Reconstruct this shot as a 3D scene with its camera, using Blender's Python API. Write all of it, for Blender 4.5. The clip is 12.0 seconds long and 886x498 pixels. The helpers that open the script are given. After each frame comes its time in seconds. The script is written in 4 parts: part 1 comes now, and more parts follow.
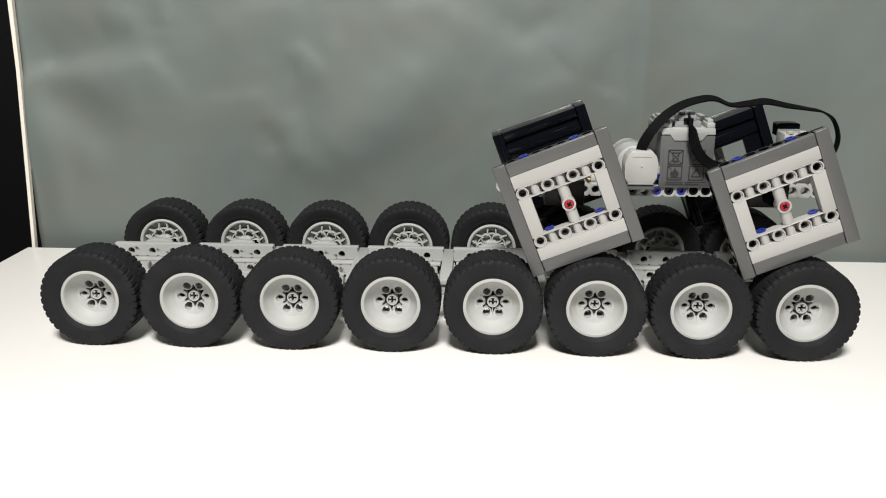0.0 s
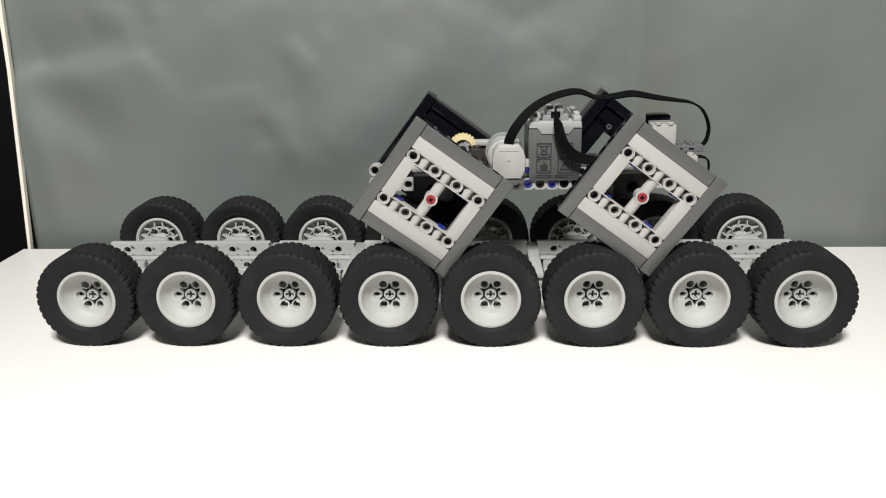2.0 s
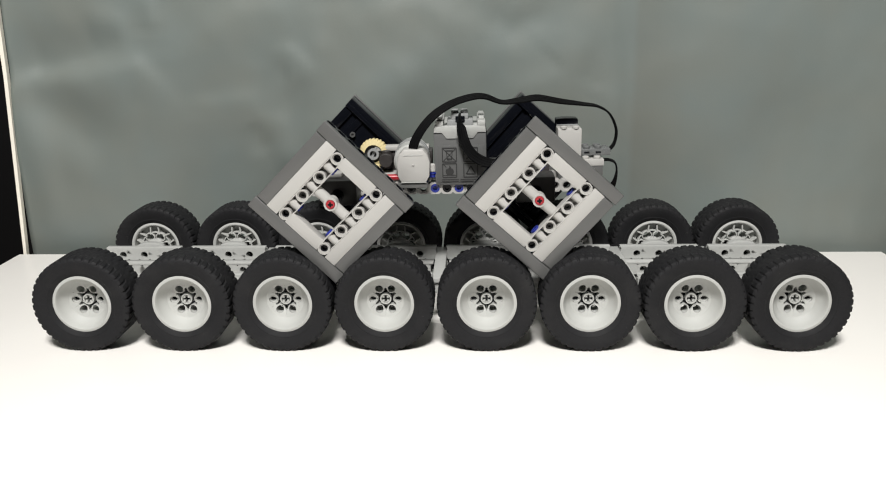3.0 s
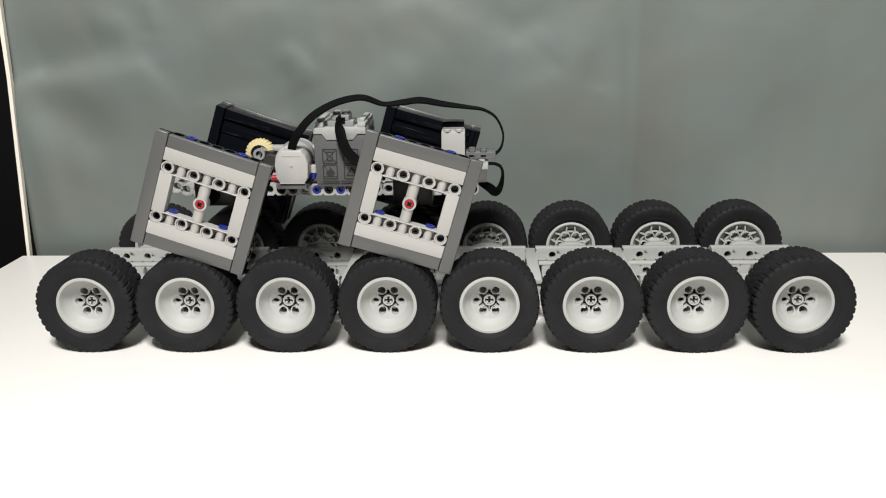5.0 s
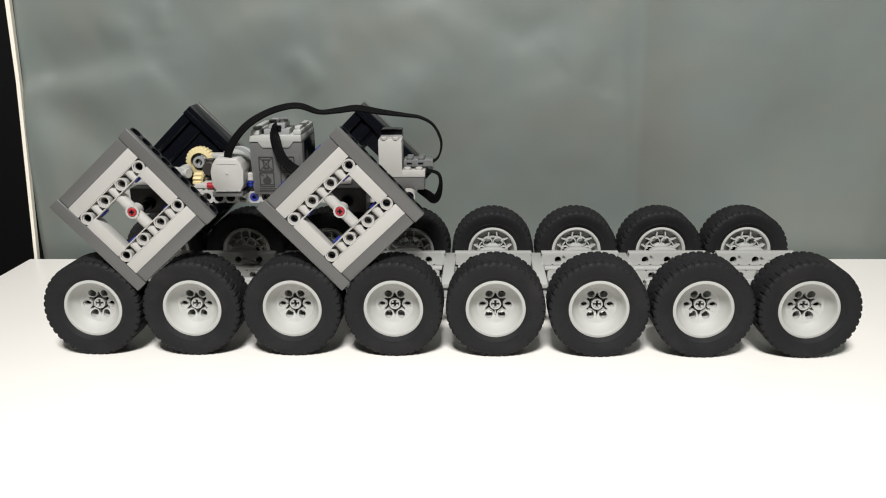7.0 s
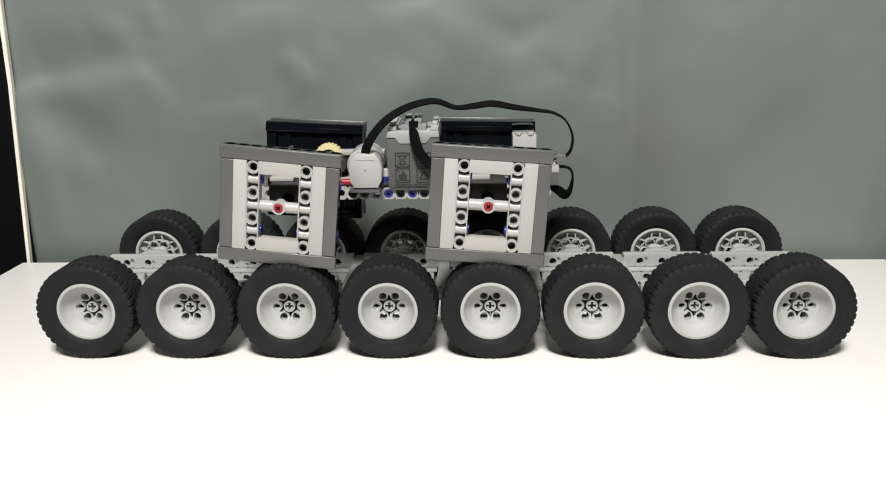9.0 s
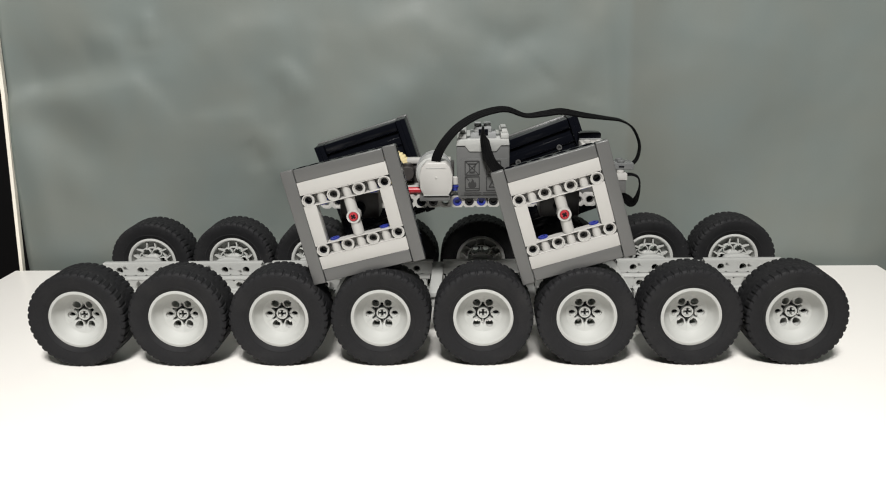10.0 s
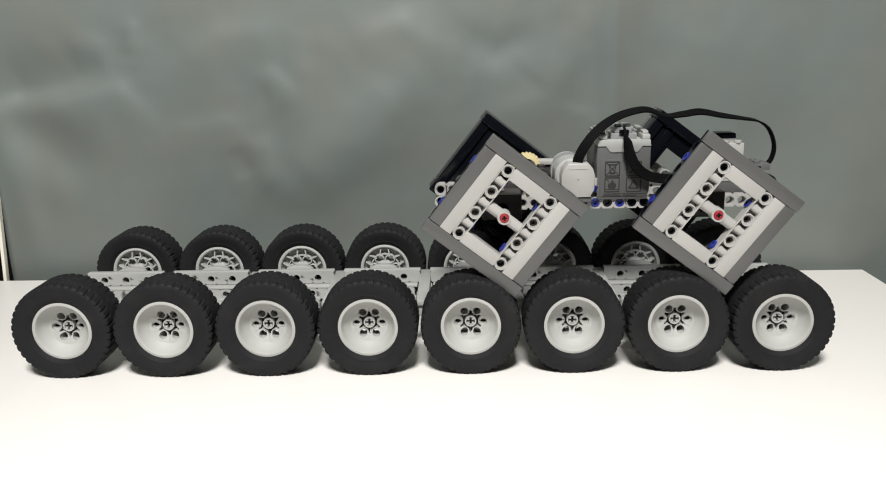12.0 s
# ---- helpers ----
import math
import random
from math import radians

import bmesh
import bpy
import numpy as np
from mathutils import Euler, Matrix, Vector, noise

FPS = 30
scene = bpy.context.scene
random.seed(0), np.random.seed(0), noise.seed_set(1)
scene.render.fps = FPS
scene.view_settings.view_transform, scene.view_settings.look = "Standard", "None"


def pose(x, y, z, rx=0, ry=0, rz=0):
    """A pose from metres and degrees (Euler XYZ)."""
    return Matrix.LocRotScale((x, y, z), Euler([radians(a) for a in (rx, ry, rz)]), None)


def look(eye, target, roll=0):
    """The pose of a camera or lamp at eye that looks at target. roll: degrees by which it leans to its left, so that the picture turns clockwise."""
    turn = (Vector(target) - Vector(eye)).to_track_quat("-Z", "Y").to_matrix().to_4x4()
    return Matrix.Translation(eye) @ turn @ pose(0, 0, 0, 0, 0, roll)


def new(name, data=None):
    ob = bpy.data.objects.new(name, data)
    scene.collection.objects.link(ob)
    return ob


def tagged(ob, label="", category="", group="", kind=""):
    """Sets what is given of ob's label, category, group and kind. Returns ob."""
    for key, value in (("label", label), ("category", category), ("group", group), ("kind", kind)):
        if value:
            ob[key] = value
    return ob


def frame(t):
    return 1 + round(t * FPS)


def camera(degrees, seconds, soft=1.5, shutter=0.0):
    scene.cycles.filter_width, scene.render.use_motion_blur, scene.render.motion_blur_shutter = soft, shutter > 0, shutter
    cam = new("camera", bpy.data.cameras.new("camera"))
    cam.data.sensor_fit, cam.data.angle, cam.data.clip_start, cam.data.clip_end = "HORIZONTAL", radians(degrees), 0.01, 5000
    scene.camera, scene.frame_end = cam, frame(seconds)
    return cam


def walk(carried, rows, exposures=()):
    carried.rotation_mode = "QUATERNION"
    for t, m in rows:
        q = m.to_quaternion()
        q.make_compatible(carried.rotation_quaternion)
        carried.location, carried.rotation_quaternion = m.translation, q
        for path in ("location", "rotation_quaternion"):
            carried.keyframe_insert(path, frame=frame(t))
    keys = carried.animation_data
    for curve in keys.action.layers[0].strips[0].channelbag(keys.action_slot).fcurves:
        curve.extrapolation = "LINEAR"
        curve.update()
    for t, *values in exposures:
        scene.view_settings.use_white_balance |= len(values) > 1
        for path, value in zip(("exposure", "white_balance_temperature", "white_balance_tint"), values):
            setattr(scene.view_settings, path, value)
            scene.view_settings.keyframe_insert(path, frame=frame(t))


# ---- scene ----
cam = camera(56.1, 12.0, soft=1.1)

M = 0.008                      # one module of the building system

# ---- camera ----
PATH = [
    (0, 0.0231, -0.4852, 0.2150, 2.713, -16.775, -0.237),
    (0.5, 0.0238, -0.4855, 0.2148, 2.911, -16.827, -0.193),
    (1, 0.0248, -0.4850, 0.2132, 2.993, -16.947, -0.103),
    (1.5, 0.0248, -0.4856, 0.2149, 2.882, -17.170, 0.371),
    (2, 0.0240, -0.4834, 0.2150, 2.248, -17.291, 0.856),
    (2.5, 0.0250, -0.4828, 0.2157, 1.864, -17.084, 0.899),
    (3, 0.0243, -0.4847, 0.2137, 2.003, -16.814, 0.806),
    (5, 0.0241, -0.4848, 0.2146, 2.148, -16.798, 0.891),
    (5.5, 0.0237, -0.4858, 0.2147, 2.062, -16.631, 0.899),
    (6, 0.0232, -0.4856, 0.2137, 1.963, -16.348, 0.900),
    (6.5, 0.0241, -0.4864, 0.2131, 2.471, -16.375, 0.911),
    (7, 0.0224, -0.4874, 0.2128, 2.451, -16.262, 0.745),
    (9, 0.0229, -0.4857, 0.2127, 2.079, -16.165, 0.876),
    (9.5, 0.0249, -0.4851, 0.2115, 1.843, -15.737, 0.912),
    (10, 0.0251, -0.4858, 0.2120, 1.787, -15.634, 0.940),
    (10.5, 0.0250, -0.4850, 0.2125, 1.836, -15.815, 0.944),
    (11, 0.0243, -0.4851, 0.2138, 1.605, -15.883, 0.996),
    (11.5, 0.0261, -0.4831, 0.2146, 1.101, -15.567, 1.089),
    (12, 0.0260, -0.4838, 0.2147, 0.925, -15.403, 1.078),
]
walk(cam, [(t, pose(x, y, z, 90 + p, r, w)) for t, x, y, z, w, p, r in PATH], exposures=((0, 0.0), (11, 0.0), (11.5, -0.17), (12, -0.08)))

# ---- light ----
world = bpy.data.worlds.new("room_air")
world.use_nodes = True
world.node_tree.nodes["Background"].inputs[0].default_value = (0.95, 0.98, 1.0, 1)
world.node_tree.nodes["Background"].inputs[1].default_value = 0.02
scene.world = world


def area_lamp(name, eye, target, size, power, colour):
    data = bpy.data.lights.new(name, "AREA")
    data.shape, data.size, data.energy, data.color = "DISK", size, power, colour
    ob = new(name, data)
    ob.matrix_world = look(eye, target)
    return ob


area_lamp("ceiling_lamp", (-0.02, -1.10, 1.58), (0.0, 0.05, 0), 0.42, 63.0, (1.0, 0.985, 0.96))


# ---- materials ----
def nodes_of(name):
    m = bpy.data.materials.new(name)
    m.use_nodes = True
    nt = m.node_tree
    return m, nt, nt.nodes["Principled BSDF"]


def link(nt, a, b):
    nt.links.new(a, b)


def plastic(name, rgb, rough=0.3, vary=0.06, bump=0.02, wear=0.12, scale=420.0, gloss=0.5):
    """Moulded plastic: a little colour drift from piece to piece, fine handling marks in the gloss."""
    m, nt, b = nodes_of(name)
    n = nt.nodes
    co = n.new("ShaderNodeTexCoord")
    big = n.new("ShaderNodeTexNoise"); big.inputs["Scale"].default_value = 45
    fine = n.new("ShaderNodeTexNoise"); fine.inputs["Scale"].default_value = scale
    fine.inputs["Detail"].default_value = 6
    for t in (big, fine):
        link(nt, co.outputs["Object"], t.inputs["Vector"])
    info = n.new("ShaderNodeObjectInfo")
    add = n.new("ShaderNodeMath"); add.operation = "ADD"
    link(nt, info.outputs["Random"], add.inputs[0]); link(nt, big.outputs["Fac"], add.inputs[1])
    ramp = n.new("ShaderNodeMapRange")
    ramp.inputs[1].default_value, ramp.inputs[2].default_value = 0.2, 1.7
    ramp.inputs[3].default_value, ramp.inputs[4].default_value = 1 - vary, 1 + vary
    link(nt, add.outputs[0], ramp.inputs[0])
    mul = n.new("ShaderNodeVectorMath"); mul.operation = "SCALE"
    mul.inputs[0].default_value = rgb
    link(nt, ramp.outputs[0], mul.inputs["Scale"])
    link(nt, mul.outputs[0], b.inputs["Base Color"])
    rr = n.new("ShaderNodeMapRange")
    rr.inputs[1].default_value, rr.inputs[2].default_value = 0.35, 0.7
    rr.inputs[3].default_value, rr.inputs[4].default_value = rough, rough + wear
    link(nt, fine.outputs["Fac"], rr.inputs[0]); link(nt, rr.outputs[0], b.inputs["Roughness"])
    bp = n.new("ShaderNodeBump"); bp.inputs["Strength"].default_value = bump; bp.inputs["Distance"].default_value = 0.0006
    link(nt, fine.outputs["Fac"], bp.inputs["Height"]); link(nt, bp.outputs[0], b.inputs["Normal"])
    b.inputs["Specular IOR Level"].default_value = gloss
    return m


def dusted(m):
    """Grey dust on rubber: faint broad smudges and a few small pale specks."""
    nt = m.node_tree
    n, b = nt.nodes, nt.nodes["Principled BSDF"]
    base = b.inputs["Base Color"].links[0].from_socket
    co = n.new("ShaderNodeTexCoord")
    info = n.new("ShaderNodeObjectInfo")
    shift = n.new("ShaderNodeVectorMath"); shift.operation = "ADD"
    link(nt, co.outputs["Object"], shift.inputs[0]); link(nt, info.outputs["Random"], shift.inputs[1])
    for scale, low, high, most in ((60, 0.50, 0.80, 0.045), (420, 0.72, 0.78, 0.30)):
        t = n.new("ShaderNodeTexNoise"); t.inputs["Scale"].default_value = scale; t.inputs["Detail"].default_value = 4
        link(nt, shift.outputs[0], t.inputs["Vector"])
        amount = n.new("ShaderNodeMapRange")
        amount.inputs[1].default_value, amount.inputs[2].default_value = low, high
        amount.inputs[3].default_value, amount.inputs[4].default_value = 0.0, most
        link(nt, t.outputs["Fac"], amount.inputs[0])
        mix = n.new("ShaderNodeMix"); mix.data_type = "RGBA"
        link(nt, amount.outputs[0], mix.inputs[0]); link(nt, base, mix.inputs[6])
        mix.inputs[7].default_value = (0.16, 0.155, 0.145, 1)
        base = mix.outputs[2]
    link(nt, base, b.inputs["Base Color"])
    return m


light_grey = plastic("light_grey_plastic", (0.362, 0.366, 0.352), 0.30)
white_grey = plastic("pale_grey_plastic", (0.372, 0.364, 0.347), 0.30)
dark_grey = plastic("dark_grey_plastic", (0.088, 0.088, 0.086), 0.30, vary=0.05, bump=0.008, wear=0.06, scale=160.0)
black_plastic = plastic("black_plastic", (0.0035, 0.004, 0.006), 0.13, wear=0.07, gloss=0.16)
red_plastic = plastic("red_plastic", (0.30, 0.010, 0.018), 0.3)
blue_plastic = plastic("blue_plastic", (0.010, 0.020, 0.20), 0.3)
tan_plastic = plastic("tan_plastic", (0.56, 0.47, 0.25), 0.55)
label_grey = plastic("label_grey", (0.085, 0.086, 0.085), 0.4)
ink = plastic("label_ink", (0.02, 0.02, 0.02), 0.5)
cable_black = plastic("cable_black", (0.0030, 0.0030, 0.0033), 0.55, gloss=0.07)
clear_dark = plastic("smoky_grey_plastic", (0.115, 0.118, 0.118), 0.2)
chrome_grey = plastic("clear_grey_plastic", (0.25, 0.255, 0.255), 0.18)
rubber = dusted(plastic("tyre_rubber", (0.0088, 0.0088, 0.0098), 0.66, vary=0.12, bump=0.10, scale=700.0, gloss=0.22))
housing_brown = plastic("brown_grey_plastic", (0.026, 0.023, 0.022), 0.4)
rim_grey = plastic("rim_grey_plastic", (0.366, 0.370, 0.354), 0.5, gloss=0.35)


def table_white():
    m, nt, b = nodes_of("table_laminate")
    n = nt.nodes
    co = n.new("ShaderNodeTexCoord")
    t = n.new("ShaderNodeTexNoise"); t.inputs["Scale"].default_value = 9; t.inputs["Detail"].default_value = 5
    f = n.new("ShaderNodeTexNoise"); f.inputs["Scale"].default_value = 900
    for k in (t, f):
        link(nt, co.outputs["Object"], k.inputs["Vector"])
    ramp = n.new("ShaderNodeValToRGB")
    ramp.color_ramp.elements[0].color, ramp.color_ramp.elements[1].color = (0.872, 0.848, 0.806, 1), (0.908, 0.884, 0.842, 1)
    link(nt, t.outputs["Fac"], ramp.inputs[0]); link(nt, ramp.outputs[0], b.inputs["Base Color"])
    b.inputs["Roughness"].default_value = 0.38
    bp = n.new("ShaderNodeBump"); bp.inputs["Strength"].default_value = 0.05; bp.inputs["Distance"].default_value = 0.0004
    link(nt, f.outputs["Fac"], bp.inputs["Height"]); link(nt, bp.outputs[0], b.inputs["Normal"])
    return m


BROWN_BAND = (0.153, 0.209)         # from and to along the sheet


def sheet_grey():
    m, nt, b = nodes_of("backdrop_sheet")
    n = nt.nodes
    co = n.new("ShaderNodeTexCoord")
    t = n.new("ShaderNodeTexNoise"); t.inputs["Scale"].default_value = 5; t.inputs["Detail"].default_value = 6
    f = n.new("ShaderNodeTexNoise"); f.inputs["Scale"].default_value = 650; f.inputs["Detail"].default_value = 3
    for k in (t, f):
        link(nt, co.outputs["Object"], k.inputs["Vector"])
    ramp = n.new("ShaderNodeValToRGB")
    ramp.color_ramp.elements[0].position, ramp.color_ramp.elements[1].position = 0.3, 0.7
    ramp.color_ramp.elements[0].color, ramp.color_ramp.elements[1].color = (0.1375, 0.158, 0.1465, 1), (0.1575, 0.178, 0.1635, 1)
    link(nt, t.outputs["Fac"], ramp.inputs[0])
    tint = n.new("ShaderNodeTexNoise"); tint.inputs["Scale"].default_value = 14; tint.inputs["Detail"].default_value = 2
    link(nt, co.outputs["Object"], tint.inputs["Vector"])
    hue = n.new("ShaderNodeValToRGB")
    hue.color_ramp.elements[0].position, hue.color_ramp.elements[1].position = 0.35, 0.65
    hue.color_ramp.elements[0].color, hue.color_ramp.elements[1].color = (1.03, 0.99, 0.97, 1), (0.985, 1.0, 1.02, 1)
    link(nt, tint.outputs["Fac"], hue.inputs[0])
    mix = n.new("ShaderNodeVectorMath"); mix.operation = "MULTIPLY"
    link(nt, ramp.outputs[0], mix.inputs[0]); link(nt, hue.outputs[0], mix.inputs[1])
    # a faint brown band with one hard edge runs down the sheet
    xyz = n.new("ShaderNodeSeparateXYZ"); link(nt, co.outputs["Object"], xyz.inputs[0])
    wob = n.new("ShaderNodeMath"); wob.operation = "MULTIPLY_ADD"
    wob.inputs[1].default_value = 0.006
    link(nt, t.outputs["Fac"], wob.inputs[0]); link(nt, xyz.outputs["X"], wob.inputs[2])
    brown_band = n.new("ShaderNodeValToRGB")
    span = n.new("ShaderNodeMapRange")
    span.inputs[1].default_value, span.inputs[2].default_value = BROWN_BAND[0], BROWN_BAND[1]
    link(nt, wob.outputs[0], span.inputs[0]); link(nt, span.outputs[0], brown_band.inputs[0])
    e = brown_band.color_ramp.elements
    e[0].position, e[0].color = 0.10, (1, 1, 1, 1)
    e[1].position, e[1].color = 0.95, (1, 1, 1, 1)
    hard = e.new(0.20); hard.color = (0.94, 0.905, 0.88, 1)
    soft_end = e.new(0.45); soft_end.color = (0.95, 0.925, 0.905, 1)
    banded = n.new("ShaderNodeVectorMath"); banded.operation = "MULTIPLY"
    link(nt, mix.outputs[0], banded.inputs[0]); link(nt, brown_band.outputs[0], banded.inputs[1])
    link(nt, banded.outputs[0], b.inputs["Base Color"])
    b.inputs["Roughness"].default_value = 0.42
    bp = n.new("ShaderNodeBump"); bp.inputs["Strength"].default_value = 0.08; bp.inputs["Distance"].default_value = 0.0005
    link(nt, f.outputs["Fac"], bp.inputs["Height"]); link(nt, bp.outputs[0], b.inputs["Normal"])
    return m


def plain(name, rgb, rough=0.8, gloss=0.5):
    m, nt, b = nodes_of(name)
    n = nt.nodes
    co = n.new("ShaderNodeTexCoord")
    t = n.new("ShaderNodeTexNoise"); t.inputs["Scale"].default_value = 3; t.inputs["Detail"].default_value = 8
    link(nt, co.outputs["Object"], t.inputs["Vector"])
    ramp = n.new("ShaderNodeValToRGB")
    ramp.color_ramp.elements[0].color = (*[c * 0.88 for c in rgb], 1)
    ramp.color_ramp.elements[1].color = (*[min(1, c * 1.1) for c in rgb], 1)
    link(nt, t.outputs["Fac"], ramp.inputs[0]); link(nt, ramp.outputs[0], b.inputs["Base Color"])
    b.inputs["Roughness"].default_value = rough
    b.inputs["Specular IOR Level"].default_value = gloss
    return m


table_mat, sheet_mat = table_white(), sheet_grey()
edge_mat = plain("white_edge_card", (0.80, 0.76, 0.66))
wall_mat = plain("unseen_wall_dark", (0.10, 0.097, 0.093))
ceiling_mat = plain("unseen_ceiling_dark", (0.26, 0.255, 0.25))
floor_mat = plain("room_floor", (0.14, 0.11, 0.085))
dark_mat = plain("dark_gap_black", (0.0035, 0.0033, 0.0035), 0.6, 0.12)


# ---- mesh helpers ----
def mesh_of(bm, name, material, smooth=None):
    bmesh.ops.recalc_face_normals(bm, faces=bm.faces)
    me = bpy.data.meshes.new(name)
    bm.to_mesh(me)
    bm.free()
    me.materials.append(material)
    if smooth is not None:
        me.polygons.foreach_set("use_smooth", [True] * len(me.polygons))
        me.set_sharp_from_angle(angle=radians(smooth))
    return me


def part(name, bm, material, parent=None, label="", m=None, smooth=35):
    me = bm if isinstance(bm, bpy.types.Mesh) else mesh_of(bm, name, material, smooth)
    ob = new(name, me)
    ob.parent = parent
    if m is not None:
        ob.matrix_basis = m
    if label:
        tagged(ob, label)
    return ob


def group_at(name, m, label, category, kind=""):
    ob = new(name)
    ob.empty_display_size = 0.02
    ob.matrix_basis = m
    return tagged(ob, label, category, kind=kind)


def merge(bm, other):
    me = bpy.data.meshes.new("tmp")
    other.to_mesh(me)
    other.free()
    bm.from_mesh(me)
    bpy.data.meshes.remove(me)
    return bm


def block(x0, y0, z0, x1, y1, z1, bevel=0.0004, seg=2):
    bm = bmesh.new()
    bmesh.ops.create_cube(bm, size=1)
    bmesh.ops.scale(bm, vec=(x1 - x0, y1 - y0, z1 - z0), verts=bm.verts)
    bmesh.ops.translate(bm, vec=((x0 + x1) / 2, (y0 + y1) / 2, (z0 + z1) / 2), verts=bm.verts)
    if bevel:
        bmesh.ops.bevel(bm, geom=list(bm.edges), offset=bevel, segments=seg, affect="EDGES", profile=0.5)
    return bm


def lathe(profile, seg=32, closed=False):
    """Turn (radius, y) points round the y axis."""
    bm = bmesh.new()
    rings = []
    for r, y in profile:
        if r < 1e-6:
            rings.append([bm.verts.new((0, y, 0))])
        else:
            rings.append([bm.verts.new((r * math.cos(2 * math.pi * k / seg), y, r * math.sin(2 * math.pi * k / seg))) for k in range(seg)])
    pairs = list(zip(rings, rings[1:]))
    if closed:
        pairs.append((rings[-1], rings[0]))
    for a, b in pairs:
        for k in range(seg):
            j = (k + 1) % seg
            if len(a) == 1 and len(b) == 1:
                continue
            if len(a) == 1:
                bm.faces.new((a[0], b[j], b[k]))
            elif len(b) == 1:
                bm.faces.new((a[k], a[j], b[0]))
            else:
                bm.faces.new((a[k], a[j], b[j], b[k]))
    return bm


def rod(r, y0, y1, seg=20, bevel=0.0003):
    return lathe([(0, y0), (r - bevel, y0), (r, y0 + bevel), (r, y1 - bevel), (r - bevel, y1), (0, y1)], seg)


def moved(bm, m):
    bmesh.ops.transform(bm, matrix=m, verts=bm.verts)
    return bm


def prism(outline, y0, y1, bevel=0.0):
    """Extrude an (x, z) outline from y0 to y1."""
    bm = bmesh.new()
    a = [bm.verts.new((x, y0, z)) for x, z in outline]
    b = [bm.verts.new((x, y1, z)) for x, z in outline]
    bm.faces.new(a)
    bm.faces.new(b[::-1])
    n = len(a)
    for k in range(n):
        bm.faces.new((a[k], b[k], b[(k + 1) % n], a[(k + 1) % n]))
    if bevel:
        bmesh.ops.recalc_face_normals(bm, faces=bm.faces)
        bmesh.ops.bevel(bm, geom=list(bm.edges), offset=bevel, segments=2, affect="EDGES", profile=0.5)
    return bm


def hole_cell(bm, cx, cz, y0, y1, kind, seg=16, rh=0.00245, rc=0.0031, dc=0.0009):
    """One module of a beam with a counterbored pin hole along y. kind: m middle, l left end, r right end, s single."""
    h = M / 2 * 0.985
    out, mid, inn = [], [], []
    for k in range(seg):
        a = 2 * math.pi * (k + 0.5) / seg
        c, s = math.cos(a), math.sin(a)
        rounded = kind == "s" or (kind == "l" and c < 0) or (kind == "r" and c > 0)
        if rounded:
            ox, oz = h * c, h * s
        else:
            q = 1 / max(abs(c), abs(s))
            ox, oz = h * c * q * (M / 2 / h if abs(c) >= abs(s) else 1), h * s * q
            ox = max(-M / 2, min(M / 2, ox))
        out.append((ox, oz)); mid.append((rc * c, rc * s)); inn.append((rh * c, rh * s))
    def ring(pts, y):
        return [bm.verts.new((cx + x, y, cz + z)) for x, z in pts]
    f_o, f_m, f_d, f_i = ring(out, y0), ring(mid, y0), ring(mid, y0 + dc), ring(inn, y0 + dc)
    b_i, b_d, b_m, b_o = ring(inn, y1 - dc), ring(mid, y1 - dc), ring(mid, y1), ring(out, y1)
    loops = [f_o, f_m, f_d, f_i, b_i, b_d, b_m, b_o, f_o]
    for a, b in zip(loops, loops[1:]):
        for k in range(seg):
            j = (k + 1) % seg
            bm.faces.new((a[k], a[j], b[j], b[k]))


def beam(n, y0=-M / 2, y1=M / 2, x0=0.0, z=0.0):
    """A straight beam of n pin holes along x, rounded at both ends; holes run along y."""
    bm = bmesh.new()
    for k in range(n):
        hole_cell(bm, x0 + k * M, z, y0, y1, "s" if n == 1 else "l" if k == 0 else "r" if k == n - 1 else "m")
    bmesh.ops.remove_doubles(bm, verts=bm.verts, dist=0.00001)
    return bm


def stud(x, y, z):
    return moved(rod(0.0024, 0, 0.0018, 16), Matrix.Translation((x, y, z)) @ pose(0, 0, 0, 90))


# ---- setting: table, sheet, room ----
TABLE = (-0.382, 0.374, -0.62, 0.211)
bm = block(TABLE[0], TABLE[2], -0.03, TABLE[1], TABLE[3], 0, 0.0012)
table = group_at("table", pose(0, 0, 0), "white laminate table with a bright glossy top", "table")
part("tabletop", bm, table_mat, table)
for sx in (-0.34, 0.33):
    for sy in (-0.57, 0.16):
        part("leg", block(sx - 0.02, sy - 0.02, -0.72, sx + 0.02, sy + 0.02, -0.0302, 0.002), table_mat, table)


def crease(x, z, line, above, below, height):
    """A crease along a broken line: its own width on the upper and the lower side, fading out at both ends."""
    best, side, along, total = 1e9, 1.0, 0.0, 0.0
    for (ax, az), (bx, bz) in zip(line, line[1:]):
        dx, dz = bx - ax, bz - az
        size = math.hypot(dx, dz)
        k = max(0.0, min(1.0, ((x - ax) * dx + (z - az) * dz) / (size * size)))
        px, pz = x - ax - k * dx, z - az - k * dz
        d = math.hypot(px, pz)
        if d < best:
            best, along = d, total + k * size
            side = pz if abs(dx) > 0.6 * abs(dz) else px
        total += size
    fade = min(1.0, 0.25 + 3.0 * min(along, total - along) / total)
    return height * fade * math.exp(-(best / (above if side > 0 else below)) ** 2)


